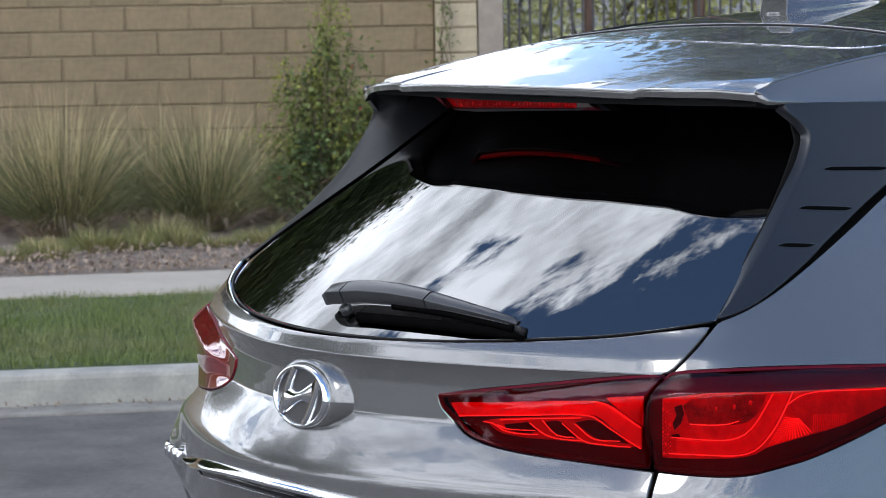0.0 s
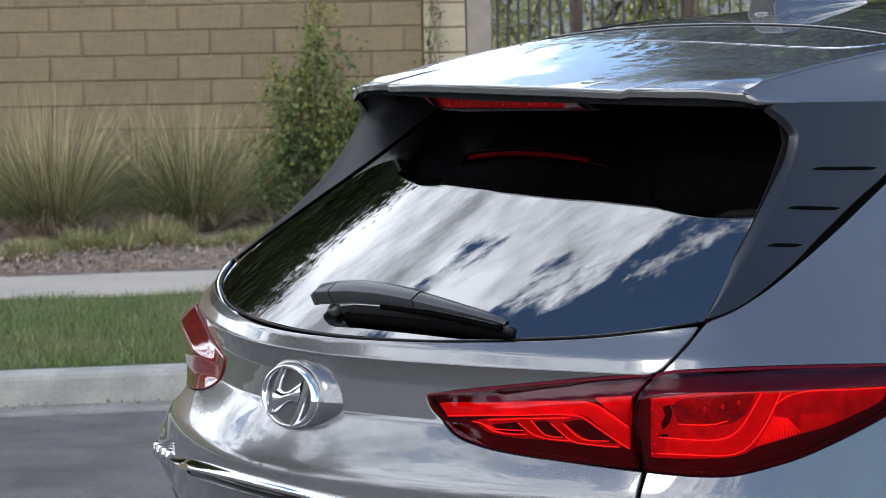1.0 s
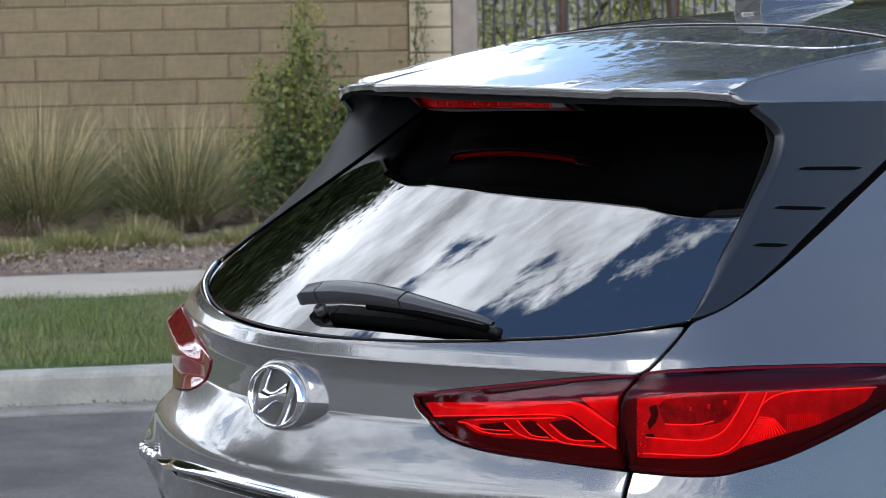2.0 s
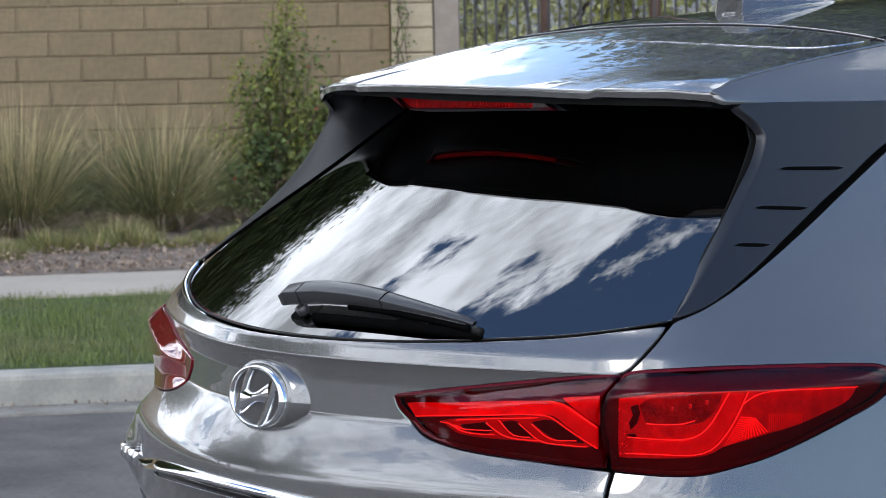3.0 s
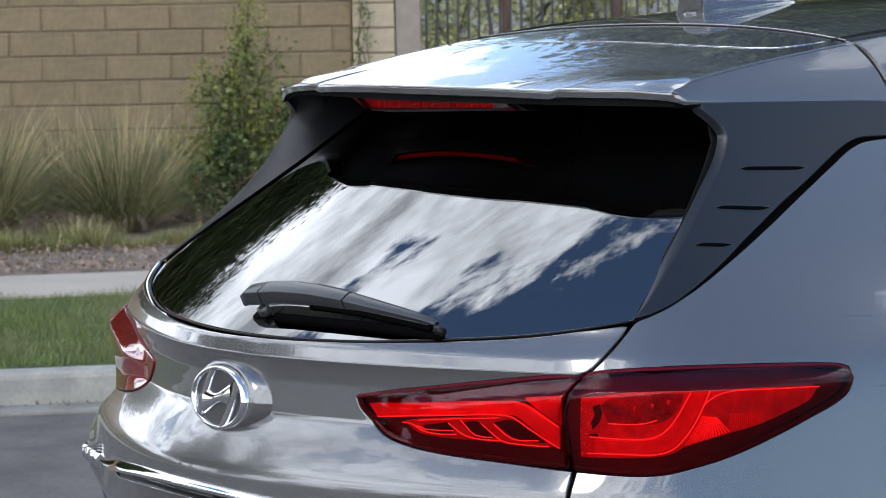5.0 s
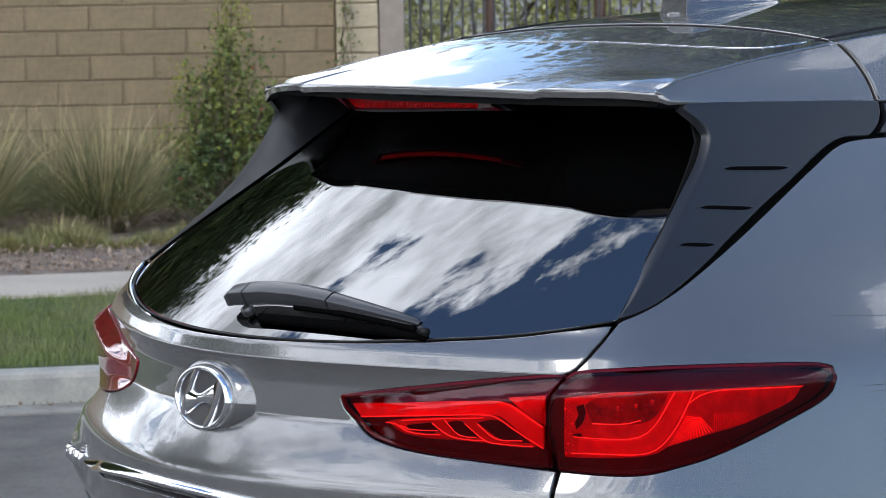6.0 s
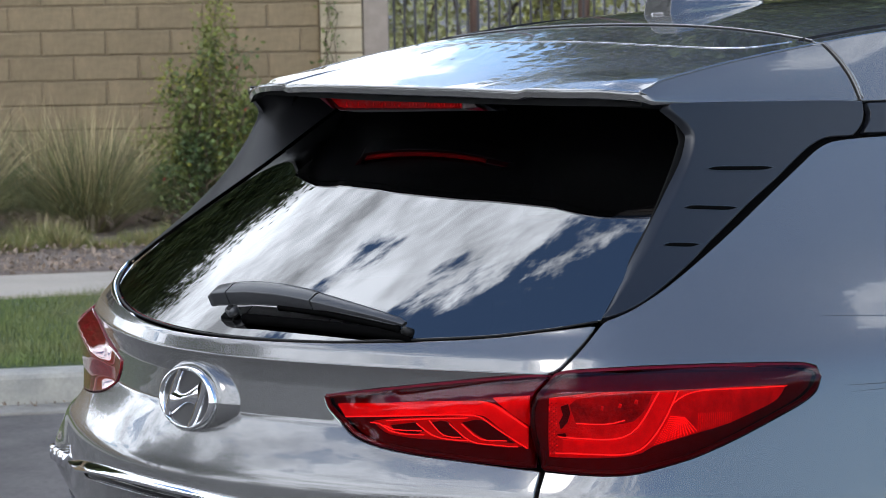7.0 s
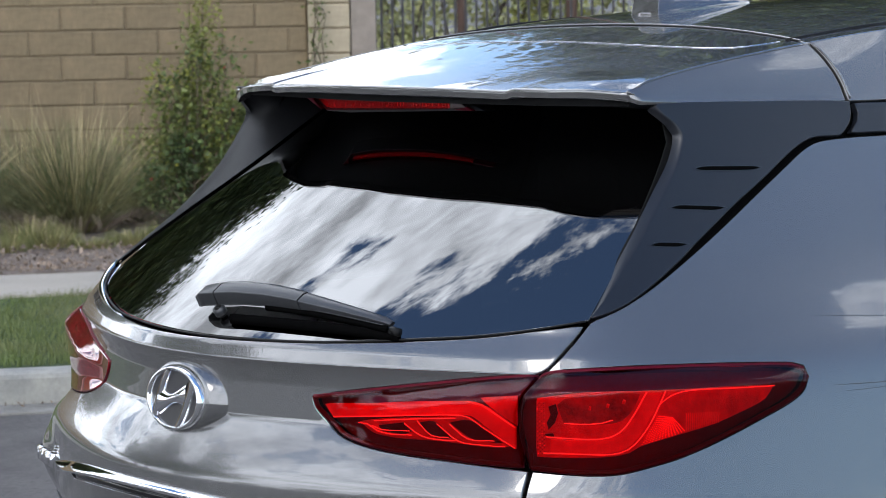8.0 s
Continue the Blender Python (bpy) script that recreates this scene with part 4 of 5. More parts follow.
def build_skin():
    # liftgate lower panel
    half = [(0, 0.6), (0.4, 0.6), (0.7527, 0.6007), (0.7614, 0.7693), (0.7664, 0.8083), (0.637, 0.8165), (0.53, 0.8235), (0.458, 0.8325), (0.404, 0.847), (0.362, 0.874), (0.344, 0.893), (0.3375, 0.9105), (0.396, 0.924), (0.51, 0.9405), (0.62, 0.9555), (0.725, 0.9685), (0.784, 0.9755), (0.819, 1.009), (0.858, 1.043), (0.764, 1.034), (0.659, 1.0215), (0.555, 1.0135), (0.445, 1.0065), (0.342, 1.0015), (0.176, 0.9975), (0, 0.9955)]
    sheet("liftgate", half + [(-a, b) for a, b in half[-2:0:-1]], skin, PAINT, CAR, .007, .014, .004, .010, "grey painted liftgate with a crease under the window")
    # bead added along the fold so that its highlight shows as a line
    ridge = curve_points([tuple(skin(a, .9690, .0002)) for a in np.linspace(-.74, .775, 60)], .03)
    tube("ridge_highlight", ridge, .0013, PAINT, CAR, 6, "bead on the folded edge under the window, for its highlight")
    quarter = [(0.7632, 0.6011), (0.9125, 0.614), (0.9546, 0.6364), (1.0412, 0.6893), (1.1584, 0.713), (1.292, 0.7135), (1.4025, 0.6908), (1.555, 0.62), (1.6, 0.6), (2, 0.6), (2, 0.96), (1.98, 1.2), (1.96, 1.3245), (1.75, 1.3255), (1.6361, 1.3258), (1.5602, 1.3223), (1.5186, 1.3110), (1.4731, 1.2898), (1.3827, 1.2460), (1.2937, 1.2024), (1.2074, 1.1617), (1.1604, 1.1405), (1.0908, 1.1115), (1.0252, 1.0865), (.9639, 1.0668), (.9108, 1.0545), (0.882, 1.0475), (0.832, 1.006), (0.7975, 0.9745), (0.825, 0.978), (0.93, 0.98), (1.04, 0.976), (1.158, 0.969), (1.285, 0.9582), (1.3125, 0.9503), (1.3184, 0.9317), (1.3032, 0.9083), (1.2698, 0.8909), (1.2001, 0.8697), (1.1342, 0.8505), (1.0716, 0.8333), (1.0144, 0.8192), (0.9613, 0.8097), (0.9106, 0.8017), (0.8679, 0.8014), (0.8265, 0.8043), (0.7775, 0.8084), (0.7715, 0.7695)]
    SEAM_Z, SEAM_U = (1.045, 1.1624, 1.1938, 1.2249, 1.2562, 1.2861, 1.39), (-.742, -.5994, -.5680, -.5400, -.5214, -.5109, -.495)
    fin_foot = [(0.884, 1.0585), (0.930, 1.0660), (0.985, 1.0800), (1.060, 1.1090), (1.1361, 1.1430), (1.1849, 1.1690), (1.2399, 1.1968), (1.3015, 1.2277), (1.3881, 1.2679), (1.4788, 1.3130), (1.5222, 1.3294), (1.5541, 1.3350), (1.6167, 1.3352)]
    crest = [(.889, 1.0590), (.9443, 1.0956), (1.0203, 1.1479), (1.1051, 1.2184), (1.1568, 1.2646), (1.1963, 1.3071), (1.2187, 1.3409), (1.2205, 1.3588), (1.2077, 1.3753), (1.1851, 1.3922), (1.1740, 1.4077)]
    inner = [(.8758, 1.0557), (.9281, 1.0949), (1.0006, 1.1478), (1.0842, 1.2186), (1.1384, 1.2673), (1.1790, 1.3060), (1.2031, 1.3410), (1.2036, 1.3550), (1.1908, 1.3716), (1.1690, 1.3880), (1.1565, 1.3979)]
    trim = fin_foot + [(1.629, 1.342), (1.645, 1.3537), (1.657, 1.372), (1.661, 1.392), (1.584, 1.3965), (1.437, 1.4010), (1.295, 1.4055)] + crest[::-1][:-1]
    slots = (((1.2285, 1.2916), (1.3867, 1.2864)), ((1.1467, 1.2280), (1.2725, 1.2218)), ((1.0736, 1.1681), (1.1591, 1.1651)))
    cladding = [(.0, .30), (2.0, .24), (2.0, .595), (1.60, .595), (1.555, .615), (1.46, .67), (1.34, .695), (1.2, .695), (1.08, .67), (.985, .615), (.93, .595), (0, .595)]
    for sgn in (1, -1):
        flip = (lambda o: o) if sgn == 1 else mirrored
        side = sheet("quarter_panel", flip(quarter), skin, PAINT, CAR, .011, .014, .0008, .012, "grey painted rear quarter panel")
        # raised beads stand in for bright streaks reflected along the panel's creases
        for z0, drop, s0, r in ((1.0364, .088, 1.288, .0012), (.9125, .050, 1.322, .0016), (.8985, .020, 1.330, .0010)):
            along = np.linspace(s0, 1.96, 24)
            pts = [tuple(skin(sgn * a, z0 - drop * (a - s0), -.45 * r)) for a in along]
            tube("crease_streak", pts, r, PAINT, side, 6, "fine bead along a panel crease, for its reflected streak", 1.0, [min(1, .15 + (a - s0) / .12) for a in along])
        t = sheet("pillar_trim", flip(trim), skin if sgn == 1 else skin_far, BLACK_TRIM, CAR, .018, .022, .003, .010, "satin black plastic pillar fin with three slots", out=.004)
        for (a0, z0), (a1, z1) in slots:
            h = .0026
            shape = [(a0, z0), (a0 + .02, z0 - h), ((a0 + a1) / 2, (z0 + z1) / 2 - h * 1.1), (a1 - .02, z1 - h), (a1, z1), (a1 - .02, z1 + h), ((a0 + a1) / 2, (z0 + z1) / 2 + h * 1.1), (a0 + .02, z0 + h)]
            wide = [(a0 - .008, z0), (a0 + .02, z0 - h - .0022), (a1 - .02, z1 - h - .0022), (a1 + .008, z1), (a1 - .02, z1 + h + .001), (a0 + .02, z0 + h + .001)]
            rimmed = sheet("slot", flip(wide), skin, BLACK_TRIM, t, .02, .004, .001, .01, "narrow black slot with a raised rim", out=.0046)
            # no hole is cut: a black patch carries the slot's shade
            sheet("slot_mouth", flip(shape), skin, BLADE_AND_SHADE, rimmed, .02, .002, .0004, .01, "flat black patch for the slot's shaded opening", out=.0052)
        # added black sheet: the gap's shade put into its colour
        under = [(.905, 1.050), (.9639, 1.0640), (1.0252, 1.0840), (1.0908, 1.1090), (1.1604, 1.1380), (1.2074, 1.1590), (1.2937, 1.2000), (1.3827, 1.2435), (1.4731, 1.2875), (1.5186, 1.3085), (1.5602, 1.3200), (1.6361, 1.3235)]
        sheet("gap_shade", flip(under + [(1.640, 1.350), (1.55, 1.345), (1.46, 1.318), (1.38, 1.278), (1.29, 1.235), (1.2, 1.190), (1.12, 1.148), (1.03, 1.106), (.95, 1.080)]), skin, BLADE_AND_SHADE, t, .03, .004, .001, .02, "black sheet in the gap under the fin, for its shade", out=-.006)
        sheet("door_trim", flip([(1.652, 1.337), (2.0, 1.333), (2.0, 1.380), (1.679, 1.388), (1.683, 1.372), (1.674, 1.355)]), skin, BLACK_TRIM, CAR, .03, .014, .003, .02, "black window surround", out=.002)
        # rear-facing face of the fin, from its edge in to the glass
        knots, fine = np.arange(len(crest)), np.linspace(0, len(crest) - 1, 91)
        c_line, i_line = ([Vector((a, b)) for a, b in zip(spline(knots, np.array([q[0] for q in line]), fine), spline(knots, np.array([q[1] for q in line]), fine))] for line in (crest, inner))
        if sgn == -1:
            i_line = [c.lerp(q, .3) for c, q in zip(c_line, i_line)]
        far = skin if sgn == 1 else skin_far
        c_pts, e_pts = far([sgn * q.x for q in c_line], [q.y for q in c_line], .004), far([sgn * q.x for q in i_line], [q.y for q in i_line], -.012)
        zi = np.array([min(q.y - .010, 1.395) for q in i_line])
        deep = pane(sgn * (.735 - (zi - 1.03) * .42), zi, -.004)
        knee = .5 * (c_pts + e_pts) + .5 * (far([sgn * q.x for q in i_line], [q.y for q in i_line], .004) - e_pts) * .55
        rows = [c_pts * (1 - k) ** 2 + 2 * k * (1 - k) * (2 * knee - .5 * (c_pts + e_pts)) + e_pts * k * k for k in np.linspace(0, 1, 8)]
        inward = [[tuple(p) for p in e_pts * (1 - k) + deep * k] for k in np.linspace(0, 1, 7)]
        if sgn == -1:
            zi = np.interp([q.y for q in c_line], [1.059, 1.187, 1.237, 1.292, 1.324, 1.358, 1.408], [1.045, 1.165, 1.200, 1.240, 1.268, 1.300, 1.390])
            deep = pane(np.interp(zi, SEAM_Z, SEAM_U), zi, .004)
            rows = [c_pts * (1 - k) + deep * k + np.array([0, -.006 * math.sin(k * math.pi), 0]) for k in np.linspace(0, 1, 9)]
        rows = [[tuple(p) for p in row] for row in rows]
        # far fin takes the dulled copy so that its face stays dark
        loft("fin_face", rows, BLACK_TRIM if sgn == 1 else FIN_INSIDE, t, "", sgn == 1)
        # return drawn in near black, darker than the fin's own plastic
        if sgn == 1:
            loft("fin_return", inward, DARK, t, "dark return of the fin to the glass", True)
        lines = [tuple(pane(u, z, .004)) for u, z in zip(SEAM_U, SEAM_Z)][:-1]
        if sgn == -1:
            tube("fin_seam", curve_points(lines, .03), .0007, RUBBER, t, 5)
    cover = [(-2.0, .24), (0, .30), (2.0, .24)] + cladding[2:-1] + [(0, .595)] + [(-a, b) for a, b in cladding[-2:1:-1]]
    sheet("bumper_cladding", cover, skin, BLACK_TRIM, CAR, .05, .02, .004, .02, "black textured plastic bumper and arch cladding")
    # near-black sheets behind the panel gaps, the gaps' shade put into their colour
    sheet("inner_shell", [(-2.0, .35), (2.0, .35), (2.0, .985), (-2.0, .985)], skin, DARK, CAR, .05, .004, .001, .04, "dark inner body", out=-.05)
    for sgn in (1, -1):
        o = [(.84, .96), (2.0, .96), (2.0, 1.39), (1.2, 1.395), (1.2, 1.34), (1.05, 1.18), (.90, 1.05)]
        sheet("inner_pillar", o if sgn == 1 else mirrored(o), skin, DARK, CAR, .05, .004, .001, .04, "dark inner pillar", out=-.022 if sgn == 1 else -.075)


def build_window():
    bottom = [(.738, 1.054), (.675, 1.040), (.593, 1.0275), (.503, 1.0195), (.404, 1.0115), (.305, 1.005), (.135, .9995), (0, .998)]
    side = [(.700, 1.15), (.645, 1.28), (.598, 1.392)]
    ring = [(-a, b) for a, b in bottom[:-1]] + bottom[::-1] + side + [(-a, b) for a, b in side[::-1]]
    g = sheet("rear_window", ring, pane, GLASS, CAR, .03, .004, .001, .02, "dark privacy glass rear window reflecting clouds")
    # rubber along the foot
    foot = [tuple(pane(u, z - .004, .002)) for u, z in bottom]
    line = [(-p[0], p[1], p[2]) for p in foot[:-1]] + foot[::-1]
    tube("window_seal", curve_points(line, .02), .0026, RUBBER, g, 6, "black rubber seal", .8)
    # chrome tube added where the painted gate edge mirrors the sky
    rim = [tuple(pane(u, z, .0035)) for u, z in ((-.735, 1.050), (-.70, 1.036), (-.65, 1.0265), (-.593, 1.0185), (-.503, 1.0105), (-.404, 1.0025), (-.30, .997))]
    rim = curve_points(rim, .02)
    tube("window_edge_glint", rim, .0066, CHROME, g, 8, "chrome strip standing in for the sky reflected along the window's foot", 1.0, [.25 + .9 * math.sin(math.pi * min(1, .25 + i / (len(rim) - 1))) ** .7 if i < len(rim) - 1 else .1 for i in range(len(rim))])
    # wiper: a broad tapering arm cover, a blade below it and its pivot
    made = []

    def ribbed(nm, spec, mat, lab=""):
        rows = []
        for u, z, half, lift, thick in spec:
            c = pane(u * .95 + .078, z - .006, lift - .008)
            upv = np.array([0, .848, .53])
            outv = np.array([0, -.53, .848])
            prof = ((-.72, -.5), (-.94, -.28), (-.94, -.28), (-.94, -.15), (-.82, .80), (-.75, .93), (-.75, .93), (-.70, .97), (.25, 1.02), (.8, .82), (1, .3), (1, .3), (.75, -.5), (-.72, -.5))
            rows.append([tuple(c + upv * half * a + outv * thick * b) for a, b in prof])
        made.append(loft(nm, rows, mat, made[0] if made else CAR, lab, True))
    ribbed("rear_wiper", ((-.054, 1.049, .023, .034, .022), (0, 1.052, .0225, .036, .022), (.08, 1.053, .021, .036, .021), (.15, 1.051, .019, .035, .019), (.176, 1.0495, .018, .034, .018)), WIPER_PLASTIC, "grey-black plastic rear wiper resting on the window")
    ribbed("arm_cap", ((-.120, 1.039, .008, .026, .010), (-.114, 1.041, .016, .030, .017), (-.100, 1.0445, .020, .033, .021), (-.057, 1.0487, .0228, .034, .022)), WIPER_PLASTIC)
    ribbed("blade_cover", ((.179, 1.0492, .0176, .034, .017), (.25, 1.045, .0145, .031, .0135), (.33, 1.039, .011, .027, .010), (.375, 1.0345, .0085, .024, .008), (.388, 1.0330, .006, .023, .004)), WIPER_PLASTIC)
    w = made[0]
    # blade drawn broad and dead black to take in its shadow on the glass
    tube("blade", curve_points([tuple(pane(u, z, .008)) for u, z in ((.075, 1.020), (.16, 1.021), (.26, 1.021), (.36, 1.019), (.470, 1.014))], .03), .007, BLADE_AND_SHADE, w, 6, "black rubber blade", 1.5)
    tube("blade_holder", curve_points([tuple(pane(u, z, .020)) for u, z in ((.155, 1.036), (.23, 1.035), (.33, 1.029), (.45, 1.017))], .03), .0055, BLADE_AND_SHADE, w, 6, "black blade holder", 1.3)
    tube("holder_edge", curve_points([tuple(pane(u, z, .027)) for u, z in ((.150, 1.037), (.23, 1.036), (.33, 1.030), (.445, 1.0185))], .03), .0009, WIPER_PLASTIC, w, 5, "fine edge of the blade holder")
    tube("holder_clip", [tuple(pane(u, z, .016)) for u, z in ((.455, 1.018), (.474, 1.015))], .008, RUBBER, w, 8, "rubber end clip")
    tube("pivot", [tuple(pane(.030, 1.027, d)) for d in (-.004, .010, .022)], .007, RUBBER, w, 14, "black rubber wiper pivot")
    tube("pivot_nut", [tuple(pane(.030, 1.027, d)) for d in (.006, .020)], .012, WIPER_PLASTIC, w, 12)


def build_brake_light():
    v = .552

    def bar(nm, outline, mat, parent, d0, d1, label="", solid=True):
        bm = bmesh.new()
        front = [bm.verts.new((u, v + d0, z)) for u, z in outline]
        back = [bm.verts.new((u, v + d1, z)) for u, z in outline]
        bm.faces.new(front)
        if solid:
            bm.faces.new(back[::-1])
        for k in range(len(outline) if solid else 0):
            m = (k + 1) % len(outline)
            bm.faces.new([front[m], front[k], back[k], back[m]])
        bmesh.ops.recalc_face_normals(bm, faces=bm.faces)
        if not solid:
            bmesh.ops.delete(bm, geom=back, context="VERTS")
            for f in bm.faces:
                if f.normal.y > 0:
                    f.normal_flip()
        return part(nm, bm, mat, parent, label, False, .0015 if solid else 0)
    # brake light is off; its strip, ribs and points still glow by material
    b = bar("high_brake_light", [(-.335, 1.411), (-.27, 1.376), (-.20, 1.374), (.14, 1.386), (.225, 1.388), (.14, 1.418)], BLACK_TRIM, CAR, .014, .045, "long dark red high-level brake light under the spoiler")
    bar("reflector", [(-.292, 1.4025), (-.262, 1.384), (-.24, 1.382), (.130, 1.391), (.130, 1.408)], LAMP_DIM, b, .007, .012)
    bar("lens", [(-.300, 1.404), (-.268, 1.3805), (-.24, 1.3785), (.135, 1.3895), (.135, 1.411)], LENS, b, 0, .004, "dark red ribbed lens", False)
    bar("end_lens", [(-.330, 1.4055), (-.275, 1.380), (-.303, 1.4045)], LAMP_DEEP, b, .001, .012, "dark tapered end")
    bar("end_lens", [(.138, 1.411), (.138, 1.390), (.186, 1.394), (.176, 1.401)], material("smoky_clear_lens", (.10, .07, .07), .25, .3, var=.25, scale=60), b, .001, .012, "smoky clear end of the brake light")
    bar("end_tip", [(.146, 1.3885), (.204, 1.388), (.188, 1.3955)], LAMP_DEEP, b, .0015, .012)
    rng = random.Random(3)
    for k in range(40):
        u = -.255 + k * .0098
        base = 1.3825 + (u + .25) * .025
        if rng.random() < .72:
            bar("rib", [(u, base + .003), (u + .0016, base + .003), (u + .0022, base + rng.uniform(.007, .013)), (u + .0006, base + rng.uniform(.007, .013))], LAMP_RED if rng.random() < .6 else LAMP_MID, b, .0045, .0065)
    for u in (-.232, -.172, -.118, -.062, .02, .062, .104):
        z = 1.3865 + (u + .25) * .025
        tube("light_point", [(u, v + .004, z), (u, v + .006, z)], .0024, LAMP_RED if u in (-.232, -.062, .062) else LAMP_MID, b, 8)


def build_tail_lights():
    inner = [(0.345, 0.9105), (0.352, 0.8935), (0.37, 0.878), (0.411, 0.852), (0.461, 0.839), (0.53, 0.83), (0.637, 0.823), (0.7587, 0.8171), (0.7456, 0.893), (0.755, 0.939), (0.776, 0.9665), (0.725, 0.9615), (0.62, 0.949), (0.51, 0.934), (0.396, 0.9175)]
    outer = [(0.7739, 0.8154), (0.8265, 0.8102), (0.868, 0.8072), (0.9109, 0.8074), (0.9591, 0.8154), (1.0122, 0.8245), (1.0695, 0.839), (1.1321, 0.8562), (1.198, 0.8755), (1.2676, 0.8967), (1.2977, 0.9131), (1.3119, 0.9317), (1.307, 0.9444), (1.2826, 0.9523), (1.158, 0.963), (1.04, 0.97), (0.93, 0.974), (0.825, 0.9725), (0.7885, 0.967), (0.7681, 0.94), (0.7581, 0.8931)]
    # bright field of the gate light, flat dark patches for its pockets, and the thin guides
    field = [(.3613, .8966), (.4444, .9043), (.5405, .9154), (.6444, .9220), (.6719, .9218), (.6985, .9133), (.7468, .8826), (.7452, .8455), (.7147, .8676), (.6892, .8858), (.6693, .8984), (.6442, .8992), (.5517, .8927), (.3794, .8747)]
    corner = [(.6849, .9298), (.7494, .9362), (.7490, .8860), (.7094, .9114)]
    lower = [(.4386, .8719), (.5020, .8828), (.6442, .8954), (.6670, .8933), (.7328, .8483), (.7002, .8456), (.6141, .8505), (.4782, .8547)]
    pockets = [[(.4846, .8703), (.5369, .8791), (.5525, .8651), (.5403, .8600), (.4923, .8625)], [(.5676, .8810), (.5979, .8840), (.6286, .8582), (.6192, .8559), (.5871, .8600)], [(.6278, .8845), (.6646, .8899), (.7225, .8541), (.6743, .8567), (.6610, .8619)]]
    guides = [[(.3794, .8755), (.5279, .8912), (.6396, .8985), (.6647, .8957), (.6890, .8804), (.7452, .8464)], [(.6628, .9230), (.6898, .9178), (.7114, .9049), (.7468, .8826)], [(.4374, .8710), (.4589, .8706), (.4812, .8614), (.5105, .8578), (.5544, .8588)], [(.5407, .8785), (.5708, .8590), (.6005, .8539), (.6374, .8536)], [(.5654, .8851), (.5918, .8603), (.6240, .8588)], [(.6033, .8818), (.6420, .8535), (.6782, .8493), (.7285, .8481)], [(.6277, .8823), (.6608, .8585), (.7098, .8576)], [(.4767, .8781), (.5515, .8868), (.6395, .8935)], [(.4703, .8688), (.4896, .8639), (.5502, .8658)]]
    # the wrap-round light: bright wing, reflector bowl, dark slit, prisms and guides
    wing = [(.7835, .9314), (.7813, .8337), (.8974, .8332), (.9289, .8378), (.9476, .8471), (1.0274, .8615), (1.0932, .8714), (1.1592, .8865), (1.2143, .9025), (1.2316, .9211), (1.1305, .9293), (1.0378, .9342), (.9573, .9379), (.8613, .9410)]
    channel = [(.8048, .8630), (.8824, .8607), (.9128, .8689), (.9339, .8929), (.9603, .9360), (.9870, .9346), (.9610, .8907), (.9390, .8603), (.9208, .8451), (.8974, .8399), (.8042, .8420)]
    cave = [(.8161, .9225), (.8263, .9320), (.8984, .9396), (.9465, .9363), (.9355, .9134), (.9151, .8934), (.8977, .8896), (.8258, .8906)]
    slits = [[(.8018, .9199), (.8132, .9241), (.8160, .9086), (.8113, .8929), (.8013, .8812), (.7992, .8927), (.8054, .9060)], [(.7955, .8728), (.8080, .8743), (.8102, .8698), (.8010, .8663)]]
    prism = [(.9497, .8494), (.9797, .8952), (1.0056, .8908), (1.0297, .8655)]
    lines = [[(.7918, .8404), (.8417, .8391), (.8974, .8366), (.9248, .8431), (.9453, .8610), (.9671, .8901), (.9930, .9373)], [(.7973, .8687), (.8347, .8658), (.8824, .8640), (.9089, .8721), (.9290, .8933), (.9461, .9207), (.9573, .9383)], [(.8258, .8918), (.8533, .8900), (.8827, .8907), (.8996, .8952)], [(.9810, .9157), (1.0043, .9289), (1.0378, .9342), (1.1305, .9293), (1.2316, .9228)]]
    for sgn in (1, -1):
        fl = (lambda o: o) if sgn == 1 else mirrored
        one = None
        # same lamp on both sides; the far one gets dulled copies of its materials
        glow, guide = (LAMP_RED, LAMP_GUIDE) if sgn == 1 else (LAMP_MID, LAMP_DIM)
        for nm, ring, lab in (("tail_light", outer, "glossy red tail light wrapping round the rear corner"), ("gate_lens", inner, "red lens on the liftgate")):
            lens = sheet(nm, fl(ring), lens_skin, LENS if sgn == 1 else LENS_FAR_DULL, one or CAR, .007, .018, .003, .010, lab)
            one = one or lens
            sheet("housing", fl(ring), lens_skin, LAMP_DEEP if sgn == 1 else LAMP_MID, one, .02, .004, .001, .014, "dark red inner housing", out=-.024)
            loop = [tuple(skin(q.x, q.y, -.001)) for q in curve_points(fl(ring), .012, True)]
            tube("lens_border", loop + loop[:1], .0045, LAMP_DEEP, one, 6, "dark red lens border")
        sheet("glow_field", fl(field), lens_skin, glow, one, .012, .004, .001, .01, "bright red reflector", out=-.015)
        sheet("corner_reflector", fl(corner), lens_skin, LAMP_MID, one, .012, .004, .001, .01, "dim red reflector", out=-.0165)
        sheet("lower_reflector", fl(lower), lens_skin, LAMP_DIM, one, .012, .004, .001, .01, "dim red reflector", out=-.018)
        # flat dark sheets in front of the reflector, no hollows
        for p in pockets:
            sheet("pocket", fl(p), lens_skin, LAMP_POCKET, one, .012, .003, .0005, .01, "flat dark patch for a pocket", out=-.0145)
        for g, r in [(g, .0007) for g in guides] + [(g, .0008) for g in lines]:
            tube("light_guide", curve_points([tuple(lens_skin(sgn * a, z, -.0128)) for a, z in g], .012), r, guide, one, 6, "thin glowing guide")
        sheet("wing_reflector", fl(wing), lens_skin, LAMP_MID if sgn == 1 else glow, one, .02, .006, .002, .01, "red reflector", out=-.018)
